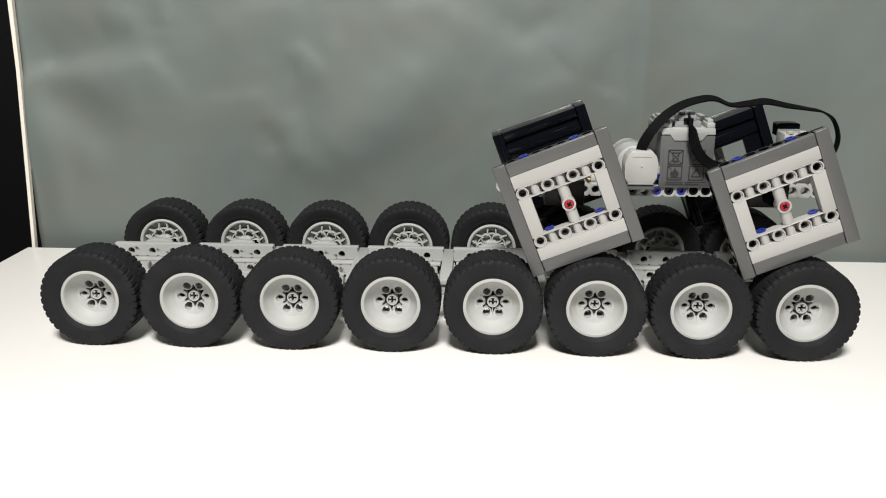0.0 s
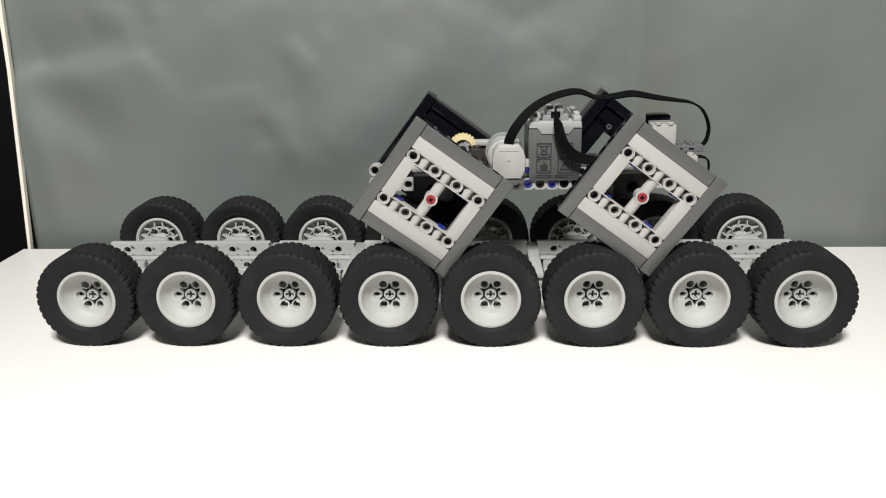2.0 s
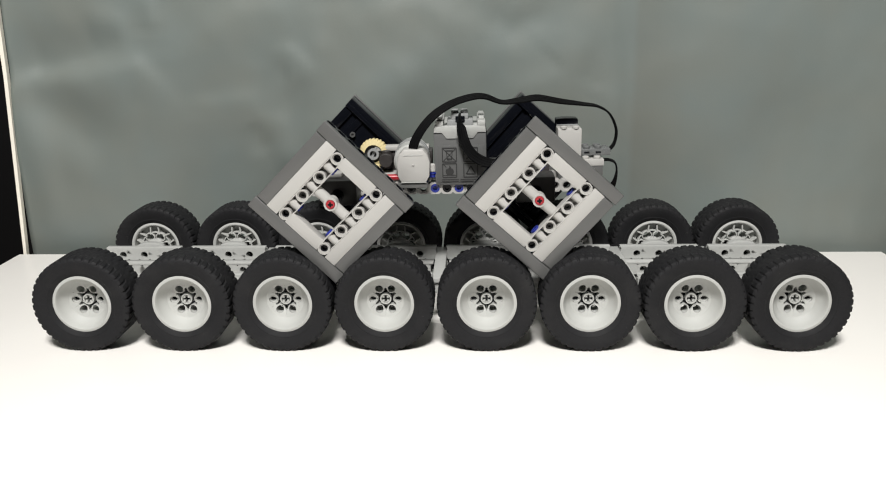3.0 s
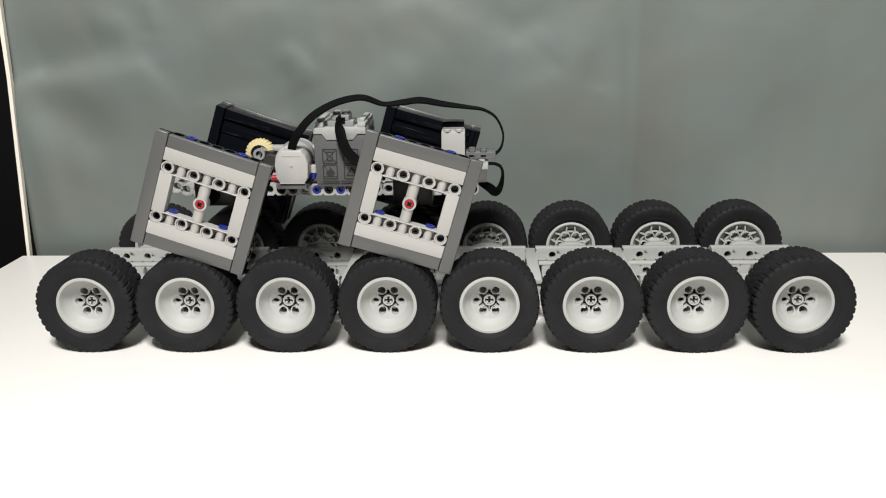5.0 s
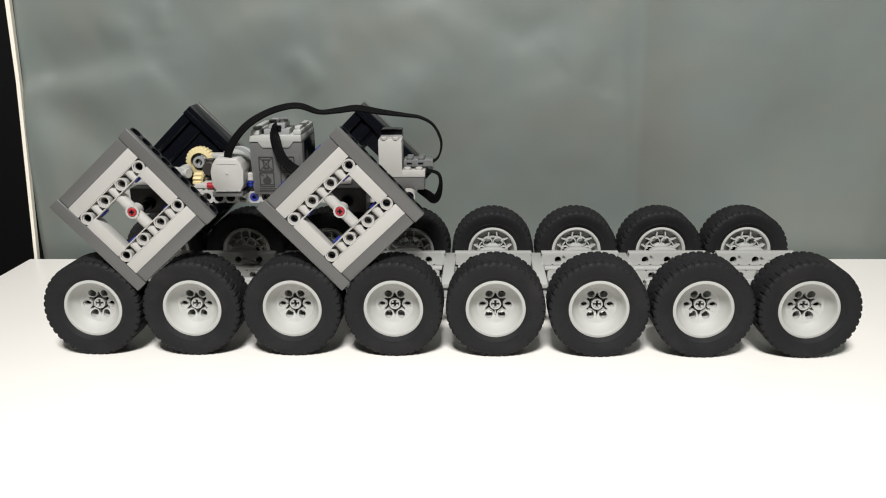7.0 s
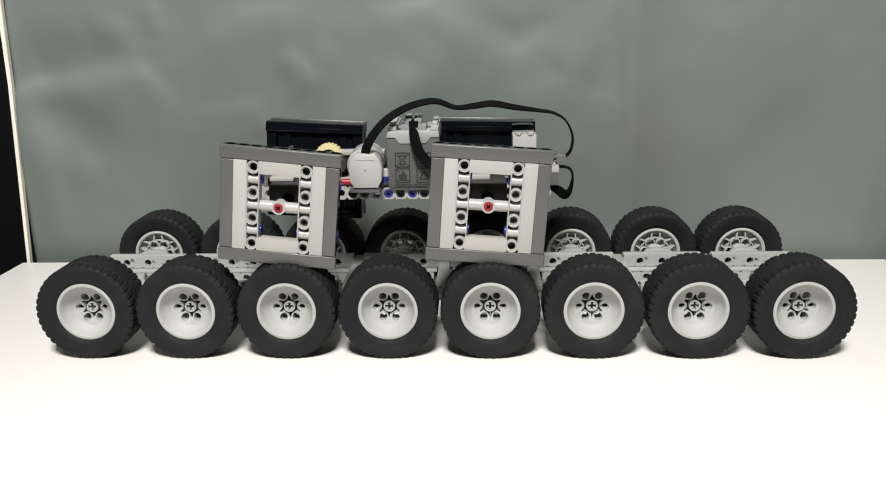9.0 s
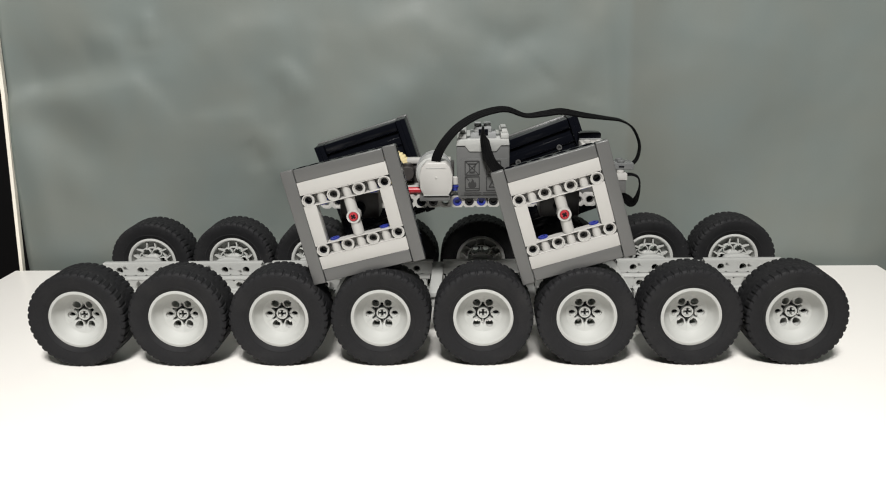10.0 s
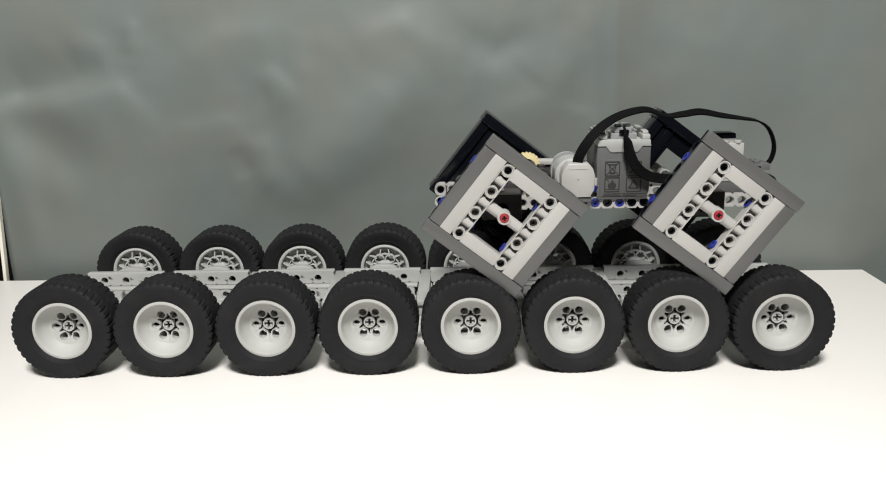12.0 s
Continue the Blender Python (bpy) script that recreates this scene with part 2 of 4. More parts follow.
CREASES = [  # line of (x, z), width above (or to the right), width below, height
    (((-0.353, 0.147), (-0.313, 0.151), (-0.261, 0.160), (-0.245, 0.143), (-0.229, 0.119)), 0.0090, 0.024, 0.0028),
    (((-0.373, 0.163), (-0.336, 0.167), (-0.306, 0.172), (-0.272, 0.187)), 0.026, 0.014, -0.0072),
    (((-0.358, 0.149), (-0.332, 0.121), (-0.284, 0.084)), 0.026, 0.020, -0.0064),
    (((-0.369, 0.146), (-0.356, 0.093), (-0.340, 0.012)), 0.012, 0.016, 0.0026),
    (((-0.143, 0.162), (-0.131, 0.170), (-0.119, 0.157), (-0.113, 0.141)), 0.0090, 0.020, 0.0030),
    (((-0.143, 0.125), (-0.134, 0.086), (-0.124, 0.080)), 0.009, 0.014, 0.0030),
    (((-0.164, 0.114), (-0.152, 0.086)), 0.010, 0.012, -0.0024),
    (((-0.230, 0.123), (-0.195, 0.128), (-0.167, 0.130), (-0.155, 0.109), (-0.141, 0.084)), 0.009, 0.024, 0.0019),
    (((-0.135, 0.066), (-0.063, 0.119), (0.002, 0.175)), 0.030, 0.034, 0.0058),
    (((-0.103, 0.192), (-0.106, 0.123)), 0.009, 0.012, 0.0018),
    (((-0.247, 0.222), (-0.245, 0.190)), 0.007, 0.008, 0.0022),
    (((0.134, 0.230), (0.158, -0.030)), 0.007, 0.011, 0.0020),
    (((0.030, 0.206), (0.056, 0.190), (0.092, 0.204)), 0.010, 0.014, -0.0022),
    (((0.226, 0.060), (0.262, 0.230)), 0.040, 0.042, 0.0036),
    (((0.050, 0.130), (0.105, 0.150), (0.128, 0.205)), 0.014, 0.030, 0.0022),
    (((-0.215, 0.172), (-0.170, 0.200), (-0.120, 0.205)), 0.014, 0.028, 0.0024),
    (((-0.300, 0.200), (-0.262, 0.196)), 0.010, 0.016, 0.0018),
    (((-0.060, 0.196), (-0.020, 0.208), (0.018, 0.188)), 0.014, 0.024, 0.0016),
]


def sheet_y(x, z):
    y = 0.0
    for line, above, below, height in CREASES:
        y -= 0.95 * crease(x, z, line, above, below, height)
    y += 0.0030 * noise.noise((x * 7, z * 6, 3.1)) + 0.0012 * noise.noise((x * 22, z * 17, 8.4)) + 0.0004 * noise.noise((x * 60, z * 48, 1.7))
    # the sheet bellies out a little: it tucks in behind the table and leans back above
    sag = SAG * (1 - 0.75 * max(0.0, min(1.0, (x - 0.05) / 0.2)))
    return y + sag * max(0.0, 0.135 - z) ** 2 + LEAN * max(0.0, z - 0.135) ** 2


SAG, LEAN = 0.45, 0.35


def hem(z):
    return -0.0530 * max(0.0, 0.155 - z) + 0.02 * max(0.0, z - 0.2)


def backdrop_sheet():
    x0, x1, z0, z1, nx, nz = -0.3722, 0.75, -0.30, 0.62, 260, 210
    bm = bmesh.new()
    rows = [[bm.verts.new((x0 + (x1 - x0) * i / nx + hem(z0 + (z1 - z0) * j / nz) * (1 - i / nx), sheet_y(x0 + (x1 - x0) * i / nx, z0 + (z1 - z0) * j / nz), z0 + (z1 - z0) * j / nz)) for i in range(nx + 1)] for j in range(nz + 1)]
    for j in range(nz):
        for i in range(nx):
            bm.faces.new((rows[j][i], rows[j][i + 1], rows[j + 1][i + 1], rows[j + 1][i]))
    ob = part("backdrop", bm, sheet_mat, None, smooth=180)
    ob.matrix_basis = pose(0, 0.226, 0)
    thick = ob.modifiers.new("thickness", "SOLIDIFY")
    thick.thickness, thick.offset = 0.0012, 1
    return tagged(ob, "grey-green creased photo backdrop sheet hanging behind the table", "backdrop", kind="structure")


backdrop_sheet()
bm = prism([(-0.4000, -0.30), (-0.3974, -0.30), (-0.3800, 0.00), (-0.3716, 0.155), (-0.3700, 0.22), (-0.3600, 0.62), (-0.3640, 0.62), (-0.3738, 0.22), (-0.3748, 0.155), (-0.3828, 0.00)], 0.220, 0.2245)
ob = part("trim", bm, edge_mat, None)
tagged(ob, "narrow white edge strip along the backdrop sheet", "trim", kind="structure")


# Unseen shell closing the room; its dark colours hold bounced light down.
def room():
    x0, x1, y0, y1, z0, z1, t = -1.9, 1.9, -2.0, 0.9, -0.72, 1.78, 0.1
    walls = {"wall_north": (x0 - t, y1, z0, x1 + t, y1 + t, z1), "wall_south": (x0 - t, y0 - t, z0, x1 + t, y0, z1),
             "wall_west": (x0 - t, y0, z0, x0, y1, z1), "wall_east": (x1, y0, z0, x1 + t, y1, z1)}
    for name, b in walls.items():
        tagged(part(name, block(*b, 0), wall_mat, None), "unseen plain room wall, dark to limit bounce", "wall", kind="structure")
    tagged(part("floor", block(x0 - t, y0 - t, z0 - t, x1 + t, y1 + t, z0, 0), floor_mat, None), "unseen brown room floor, dark to limit bounce", "floor", kind="structure")
    tagged(part("ceiling", block(x0 - t, y0 - t, z1, x1 + t, y1 + t, z1 + t, 0), ceiling_mat, None), "unseen room ceiling, darkened to limit bounce", "ceiling", kind="structure")


room()
# Added black box: only a dark gap lies beyond the sheet's left edge.
gap_box = group_at("cabinet", pose(-0.75, 0.62, -0.72), "black box added to fill the dark gap beside the backdrop", "cabinet")
part("body", block(-0.42, -0.18, 0.0, 0.42, 0.2, 1.6, 0.003), dark_mat, gap_box)
part("front_slab", block(-0.41, -0.196, 0.02, 0.41, -0.1804, 1.58, 0.002), dark_mat, gap_box, "plain black front slab of the added box")


# ---- the track of sixteen tyred wheels ----
PITCH = 8 * M
R_TYRE, W_TYRE, R_RIM = 0.0312, 0.022, 0.0187
AXLE_Z = R_TYRE


def tyre_mesh():
    """One ring of rubber: flat sidewalls, square shoulders, staggered tread blocks cut by grooves."""
    r, w, seg = R_TYRE, W_TYRE, 280
    g = 0.0006
    prof = [(R_RIM - 0.0006, 0.0016, 0), (R_RIM + 0.0001, 0.0006, 0), (R_RIM + 0.0010, -0.0002, 0), (R_RIM + 0.0030, -0.0012, 0), (R_RIM + 0.0034, -0.0011, 0), (r - 0.0050, -0.0024, 0),
            (r - 0.0022, -0.0024, 0), (r - 0.0010, -0.0020, 1), (r - 0.0002, -0.0012, 1), (r, 0.0002, 1), (r, 0.0054, 1), (r - 0.2 * g, 0.0058, 0), (r - 0.2 * g, 0.0062, 0), (r, 0.0066, 2), (r, 0.0104, 2), (r - 0.2 * g, 0.0107, 0)]
    half = [(a, y, k) for a, y, k in prof]
    full = half + [(a, w - y, {0: 0, 1: 4, 2: 3}[k]) for a, y, k in reversed(half)]
    bm = bmesh.new()
    rings = []
    for a, y, k in full:
        ring = []
        for j in range(seg):
            cut = k and (j + (0, 0, 3, 0, 4)[k]) % 7 < 2
            rr = a - ((0.95 * g if k in (1, 4) else 0.35 * g) if cut else 0)
            t = 2 * math.pi * (j + (0.0 if not k else (y - w / 2) * 130 * (1 if y < w / 2 else -1))) / seg
            ring.append(bm.verts.new((rr * math.cos(t), y + (0.0004 if cut and y < -0.001 else -0.0004 if cut and y > w + 0.001 else 0), rr * math.sin(t))))
        rings.append(ring)
    for a, b in zip(rings, rings[1:] + rings[:1]):
        for j in range(seg):
            i = (j + 1) % seg
            bm.faces.new((a[j], a[i], b[i], b[j]))
    return mesh_of(bm, "tyre", rubber, 28)


def rim_mesh():
    """Deep dish on the outer side, open ring on the inner side."""
    w = W_TYRE
    R = R_RIM
    return lathe([(R - 0.0014, 0.0), (R, 0.0005), (R, w - 0.0005), (R - 0.0014, w), (R - 0.0023, w - 0.0005), (R - 0.0032, w - 0.0052),
                  (0.0118, w - 0.0062), (0.0118, 0.0110), (0.0118, 0.0083), (R - 0.0040, 0.0052), (R - 0.0028, 0.0024), (R - 0.0022, 0.0006), (R - 0.0018, 0.0001)], 64, closed=True)


def ring_tube(r0, r1, y0, y1, seg=20):
    return lathe([(r0, y0), (r1, y0), (r1, y1), (r0, y1)], seg, closed=True)


def plate_mesh():
    """One sixth of the dish's face: a plate round a pin hole, with the hole's tube and its wider boss behind."""
    w, n = W_TYRE, 48
    bm = bmesh.new()
    c = 0.0080

    def dish(x, z):
        return 0.0106 - 0.42 * max(0.0, math.hypot(x, z) - 0.0062)

    edge = []
    for j in range(n):
        d = Vector((math.cos(2 * math.pi * j / n), math.sin(2 * math.pi * j / n)))
        # walk out from the hole to the border of this sixth of the plate
        q = 0.0026
        while q < 0.008:
            p = Vector((c, 0)) + d * (q + 0.0001)
            ang = math.degrees(math.atan2(p.y, p.x))
            inner = 0.0049 + 0.0026 * (abs(ang) / 30)
            if p.length > 0.0125 or p.length < inner or abs(ang) > 30.2:
                break
            q += 0.0001
        edge.append((c + d.x * q, d.y * q))
    hole = [(c + 0.0024 * math.cos(2 * math.pi * j / n), 0.0024 * math.sin(2 * math.pi * j / n)) for j in range(n)]
    loops = [[bm.verts.new((x, dish(x, z) if y is None else y, z)) for x, z in pts] for pts, y in ((edge, None), (hole, None), (hole, 0.0125), (edge, 0.0125))]
    for u, v in zip(loops, loops[1:] + loops[:1]):
        for j in range(n):
            i = (j + 1) % n
            bm.faces.new((u[j], u[i], v[i], v[j]))
    tube = lathe([(0.0024, 0.0106), (0.0033, 0.0106), (0.0033, 0.0150), (0.0038, 0.0156), (0.0038, w - 0.0016), (0.0031, w - 0.0014), (0.0030, 0.0156), (0.0024, 0.0150)], 20, closed=True)
    return merge(bm, moved(tube, Matrix.Translation((c, 0, 0))))


def hub_mesh():
    """Axle tube with a cross-shaped hole, a flange and a ring on the inner side."""
    w = W_TYRE
    bm = ring_tube(0.0027, 0.0036, 0.0098, w - 0.0015)
    merge(bm, ring_tube(0.0104, 0.0112, w - 0.0060, w - 0.0022, 48))
    merge(bm, lathe([(0.0034, w - 0.0050), (0.0034, w - 0.0012), (0.0050, w - 0.0014), (0.0060, w - 0.0020), (0.0060, w - 0.0050)], 32, closed=True))
    for q in range(4):
        merge(bm, moved(block(0.00075, 0.0102, 0.00075, 0.0021, 0.017, 0.0021, 0), pose(0, 0, 0, 0, 90 * q, 0)))
    return bm


def lip_mesh():
    """A thin disc with a pointed slit, set into a pin hole."""
    bm = bmesh.new()
    n = 24
    outer = [(0.00245 * math.cos(2 * math.pi * k / n), 0.00245 * math.sin(2 * math.pi * k / n)) for k in range(n)]
    slit = [(0.0021 * math.cos(2 * math.pi * k / n), 0.0014 * math.sin(2 * math.pi * k / n) * abs(math.sin(2 * math.pi * k / n)) ** 0.4) for k in range(n)]
    loops = [[bm.verts.new((x, y, z)) for x, z in pts] for pts, y in ((outer, 0.0104), (slit, 0.0106), (slit, 0.0128), (outer, 0.0128))]
    for u, v in zip(loops, loops[1:] + loops[:1]):
        for k in range(n):
            j = (k + 1) % n
            bm.faces.new((u[k], u[j], v[j], v[k]))
    return bm


TYRE = tyre_mesh()
SPOKE = mesh_of(prism([(-0.0005, -0.0030), (0.0005, -0.0030), (0.0005, 0.0030), (-0.0005, 0.0030)], W_TYRE - 0.0060, W_TYRE - 0.0014), "spoke", rim_grey, 35)
LIP = mesh_of(lip_mesh(), "hole_lip", rim_grey, 35)
# Black plug put behind each slit so that it looks shaded inside.
DARK_PLUG = mesh_of(rod(0.00235, 0.0132, 0.0150, 16), "pin", black_plastic, 35)
RIM = mesh_of(rim_mesh(), "rim", rim_grey, 35)
# Added black disc: its colour gives the hub's openings their shade.
SHADE_DISC = mesh_of(rod(0.0054, 0.0136, 0.0146, 40), "bush", black_plastic, 35)
HUB = mesh_of(hub_mesh(), "hub", rim_grey, 35)
PLATE = mesh_of(plate_mesh(), "hub_plate", rim_grey, 35)

track = group_at("wheel_track", pose(0, 0, 0), "row of sixteen black-tyred grey toy wheels standing on the table", "toy track")
D_IN = 0.1284                   # inner lip of the far wheels
for i in range(8):
    x = (i - 3.5) * PITCH
    for far in (0, 1):
        m = pose(x, D_IN + W_TYRE if far else 0, AXLE_Z, 0, 0, 180 if far else 0)
        w = part("wheel", RIM, None, track, "light grey six-hole wheel rim with a black treaded tyre", m)
        part("hub", HUB, None, w, "light grey axle hub with a cross hole")
        for k in range(6):
            part("hub_plate", PLATE, None, w, "light grey plate with a round hole", pose(0, 0, 0, 0, 60 * k, 0))
        part("bush", SHADE_DISC, None, w, "black disc added to darken the hub's openings")
        for k in range(12):
            a = 30 * k + 15
            lean = -21 if k % 2 else 21
            part("spoke", SPOKE, None, w, "", pose(0.0126 * math.cos(radians(a)), 0, 0.0126 * math.sin(radians(a)), 0, 90 - a - lean, 0))
        for side in (-0.0080, 0.0080):
            part("hole_lip", LIP, None, w, "grey lip with a narrow slit", pose(side, 0, 0))
            part("pin", DARK_PLUG, None, w, "black plug added to darken the slit", pose(side, 0, 0))
        part("tyre", TYRE, None, w, "black rubber tyre with blocky tread")

def holed_bar(n, holes, y0, y1):
    """A square-ended bar of n modules with pin holes only at some of them."""
    bm = bmesh.new()
    for k in range(n):
        x = (k - (n - 1) / 2) * M
        r = 0.00245 if k in holes else 0.00003
        hole_cell(bm, x, 0, y0, y1, "m", 24, r, r * 1.06, 0.0003)
    bmesh.ops.remove_doubles(bm, verts=bm.verts, dist=0.00001)
    return bm


BEAM7 = mesh_of(holed_bar(7, (1, 3, 5), 0, M), "side_beam", light_grey, 35)
BEAM6 = mesh_of(holed_bar(6, (1, 4), 0, M), "lower_beam", light_grey, 35)
# Dark strip added behind the side beams to make their holes black.
HOLE_DARK = mesh_of(block(-3.4 * M, 0, -0.0036, 3.4 * M, 0.001, 0.0036, 0.0002), "backing_strip", housing_brown, 35)
PLATE7 = mesh_of(prism([(-0.0285, 0.0030), (-0.0272, 0.0003), (-0.0262, 0), (0.0262, 0), (0.0272, 0.0003), (0.0285, 0.0030), (0.0280, 0.0034), (-0.0280, 0.0034)], 0, 0.0045, 0.0002), "top_plate", light_grey, 35)
LEDGE = mesh_of(block(-0.0262, 0, 0, 0.0262, 0.010, 0.0016, 0.0003), "ledge", light_grey, 35)
CROSS = mesh_of(merge(block(-0.0040, 0.044, 0.0, 0.0040, 0.118, 0.0032, 0.0004), block(-0.0036, 0.046, -0.008, 0.0036, 0.116, 0.0002, 0.0004)), "cross_bar", light_grey, 35)
ARCH = mesh_of(prism([(-0.0105, 0), (0.0105, 0), (0.0098, 0.0010), (0.0070, 0.0022), (0.0042, 0.0030), (-0.0042, 0.0030), (-0.0070, 0.0022), (-0.0098, 0.0010)], 0, 0.006, 0.0004), "bearing", light_grey, 40)
AXLE = mesh_of(rod(0.0023, 0.022, 0.044, 16), "axle", black_plastic, 35)
for i in range(8):
    x = (i - 3.5) * PITCH
    for face in (0, 1):
        turn = pose(0, 0, 0) if face == 0 else pose(0, D_IN + W_TYRE, 0, 0, 0, 180)
        sx = x if face == 0 else -x
        for name, me, dy, z in (("axle", AXLE, D_IN + W_TYRE - 0.057 + 0.0, AXLE_Z), ("side_beam", BEAM7, 0.105, AXLE_Z + 0.0002), ("backing_strip", HOLE_DARK, 0.1132, AXLE_Z + 0.0002), ("top_plate", PLATE7, 0.1052, AXLE_Z + 0.0028),
                                ("bearing", ARCH, 0.1160, AXLE_Z + 0.0030), ("ledge", LEDGE, 0.0985, AXLE_Z - 0.0057), ("lower_beam", BEAM6, 0.0987, AXLE_Z - 0.0098)):
            if face == 0 or name not in ("ledge", "lower_beam"):
                part(name, me, None, track, "", turn @ pose(sx, dy, z))
for i in range(7):
    part("cross_bar", CROSS, None, track, "smooth grey cross bar", pose((i - 3) * PITCH, 0, AXLE_Z - 0.0012))


# ---- the square-wheeled vehicle ----
# Its own space: x along the track from the middle of the two axles, y from the near wheel faces, z from the axle height.
vehicle = group_at("square_wheeled_vehicle", pose(0.1413, 0, 0.0955), "grey and black toy vehicle rolling on four square wheels", "toy vehicle")
S = 4.5 * M


def frame_mesh():
    """Open frame, five by seven modules: pin holes along the long sides, plain short sides."""
    bm = bmesh.new()
    y0, y1 = 0, M
    h = M / 2 * 0.985
    for z in (-2 * M, 2 * M):
        # thin rails and a set-back web carry round bosses with holes, and plain round necks between them
        for q in (-1, 1):
            lo, hi = sorted((z + q * h, z + q * (h - 0.0007)))
            merge(bm, block(-3 * M, y0 + 0.0002, lo, 3 * M, y1 - 0.0002, hi, 0.0002, 1))
        for k in range(7):
            x = (k - 3) * M
            if k % 2 == 0:
                hole_cell(bm, x, z, y0, y1, "s", 28, 0.0024, 0.0032)
            else:
                merge(bm, moved(rod(0.0027, -h + 0.0004, h - 0.0004, 28), Matrix.Translation((x, 0.0036, z)) @ pose(0, 0, 0, 90)))
                merge(bm, block(x - 0.0012 - M / 2, 0.0062, z - h + 0.0006, x + 0.0012 + M / 2, y1 - 0.0004, z + h - 0.0006, 0))
    for x in (-3 * M, 3 * M):
        merge(bm, block(x - h, y0 + 0.0001, -1.62 * M, x + h, y1, 1.62 * M, 0.0002))
    return bm


FRAME = mesh_of(frame_mesh(), "frame", white_grey, 35)
PANEL_LONG = mesh_of(block(-S - 0.0006, 0, -M / 2 + 0.0001, S + 0.0006, 0.0040, M / 2, 0.0006, 3), "panel", dark_grey, 40)
PANEL_SHORT = mesh_of(block(-3.46 * M, 0.0003, -M / 2, 3.46 * M, 0.0040, M / 2, 0.0005, 3), "panel", dark_grey, 40)
BAR = mesh_of(block(-3.48 * M, 0.0001, -M / 2 - 0.00005, 3.48 * M, M, M / 2, 0.0002), "bar", white_grey, 40)
SIDEWAYS = pose(0, 0, 0, 90)


def edge_beam(n, name):
    """A black beam whose pin holes face outward from the wheel."""
    return mesh_of(moved(beam(n, -M / 2 + 0.0003, M / 2 - 0.0003, -(n - 1) / 2 * M), SIDEWAYS), name, black_plastic, 35)


EDGE_LONG, EDGE_SHORT = edge_beam(9, "edge_beam"), edge_beam(7, "edge_beam")
EDGE_ROWS = (0.0081,)
EDGE_WIDE = mesh_of(merge(block(-S, 0.0041, -M / 2 + 0.0004, S, 0.0225, M / 2 - 0.0004, 0.0007), block(-S, 0.0220, -M / 2 + 0.0004, S, 0.0235, -M / 2 + 0.0040, 0.0005)), "edge_panel", black_plastic, 40)
EDGE_NARROW = mesh_of(block(-3.5 * M, 0.0041, -M / 2 + 0.0004, 3.5 * M, 0.0222, M / 2 - 0.0004, 0.0007), "edge_panel", black_plastic, 40)
PIN = mesh_of(merge(ring_tube(0.0016, 0.0030, 0.0005, 0.006, 16), rod(0.0017, 0.003, 0.0065, 12)), "pin", black_plastic, 40)
PIN_DARK = mesh_of(merge(ring_tube(0.0013, 0.00244, 0.0005, 0.006, 16), rod(0.0014, 0.0025, 0.0060, 12)), "pin", housing_brown, 40)
PIN_BLUE = mesh_of(merge(ring_tube(0.0016, 0.0030, 0.0002, 0.006, 16), rod(0.0017, 0.003, 0.0065, 12)), "pin", blue_plastic, 40)


INNER = mesh_of(block(-3.5 * M, 2.30 * M, -3.5 * M, 3.5 * M, 2.5 * M, 3.5 * M, 0.0004), "inner_plate", black_plastic, 40)
INNER_OPEN = mesh_of(merge(merge(block(-3.5 * M, 2.30 * M, 1.9 * M, 3.5 * M, 2.5 * M, 3.5 * M, 0.0004), block(-3.5 * M, 2.30 * M, -3.5 * M, 3.5 * M, 2.5 * M, -1.9 * M, 0.0004)),
                           merge(block(-3.5 * M, 2.30 * M, -1.9 * M, -2.0 * M, 2.5 * M, 1.9 * M, 0), block(2.0 * M, 2.30 * M, -1.9 * M, 3.5 * M, 2.5 * M, 1.9 * M, 0))), "inner_plate", black_plastic, 40)
INNER_RIB = mesh_of(block(-3.5 * M, 2.5 * M, -0.0030, 3.5 * M, 2.64 * M, 0.0030, 0.0005), "inner_rib", black_plastic, 40)
PIN_GREY = mesh_of(merge(ring_tube(0.0011, 0.0020, 0, 0.0026, 16), rod(0.0012, 0, 0.0014, 12)), "pin", dark_grey, 40)


PIN_SIDE = mesh_of(moved(merge(ring_tube(0.0015, 0.0030, -0.004, 0.0002, 16), rod(0.0016, -0.004, -0.001, 12)), SIDEWAYS @ pose(0, 0, 0, 0)), "pin", blue_plastic, 40)


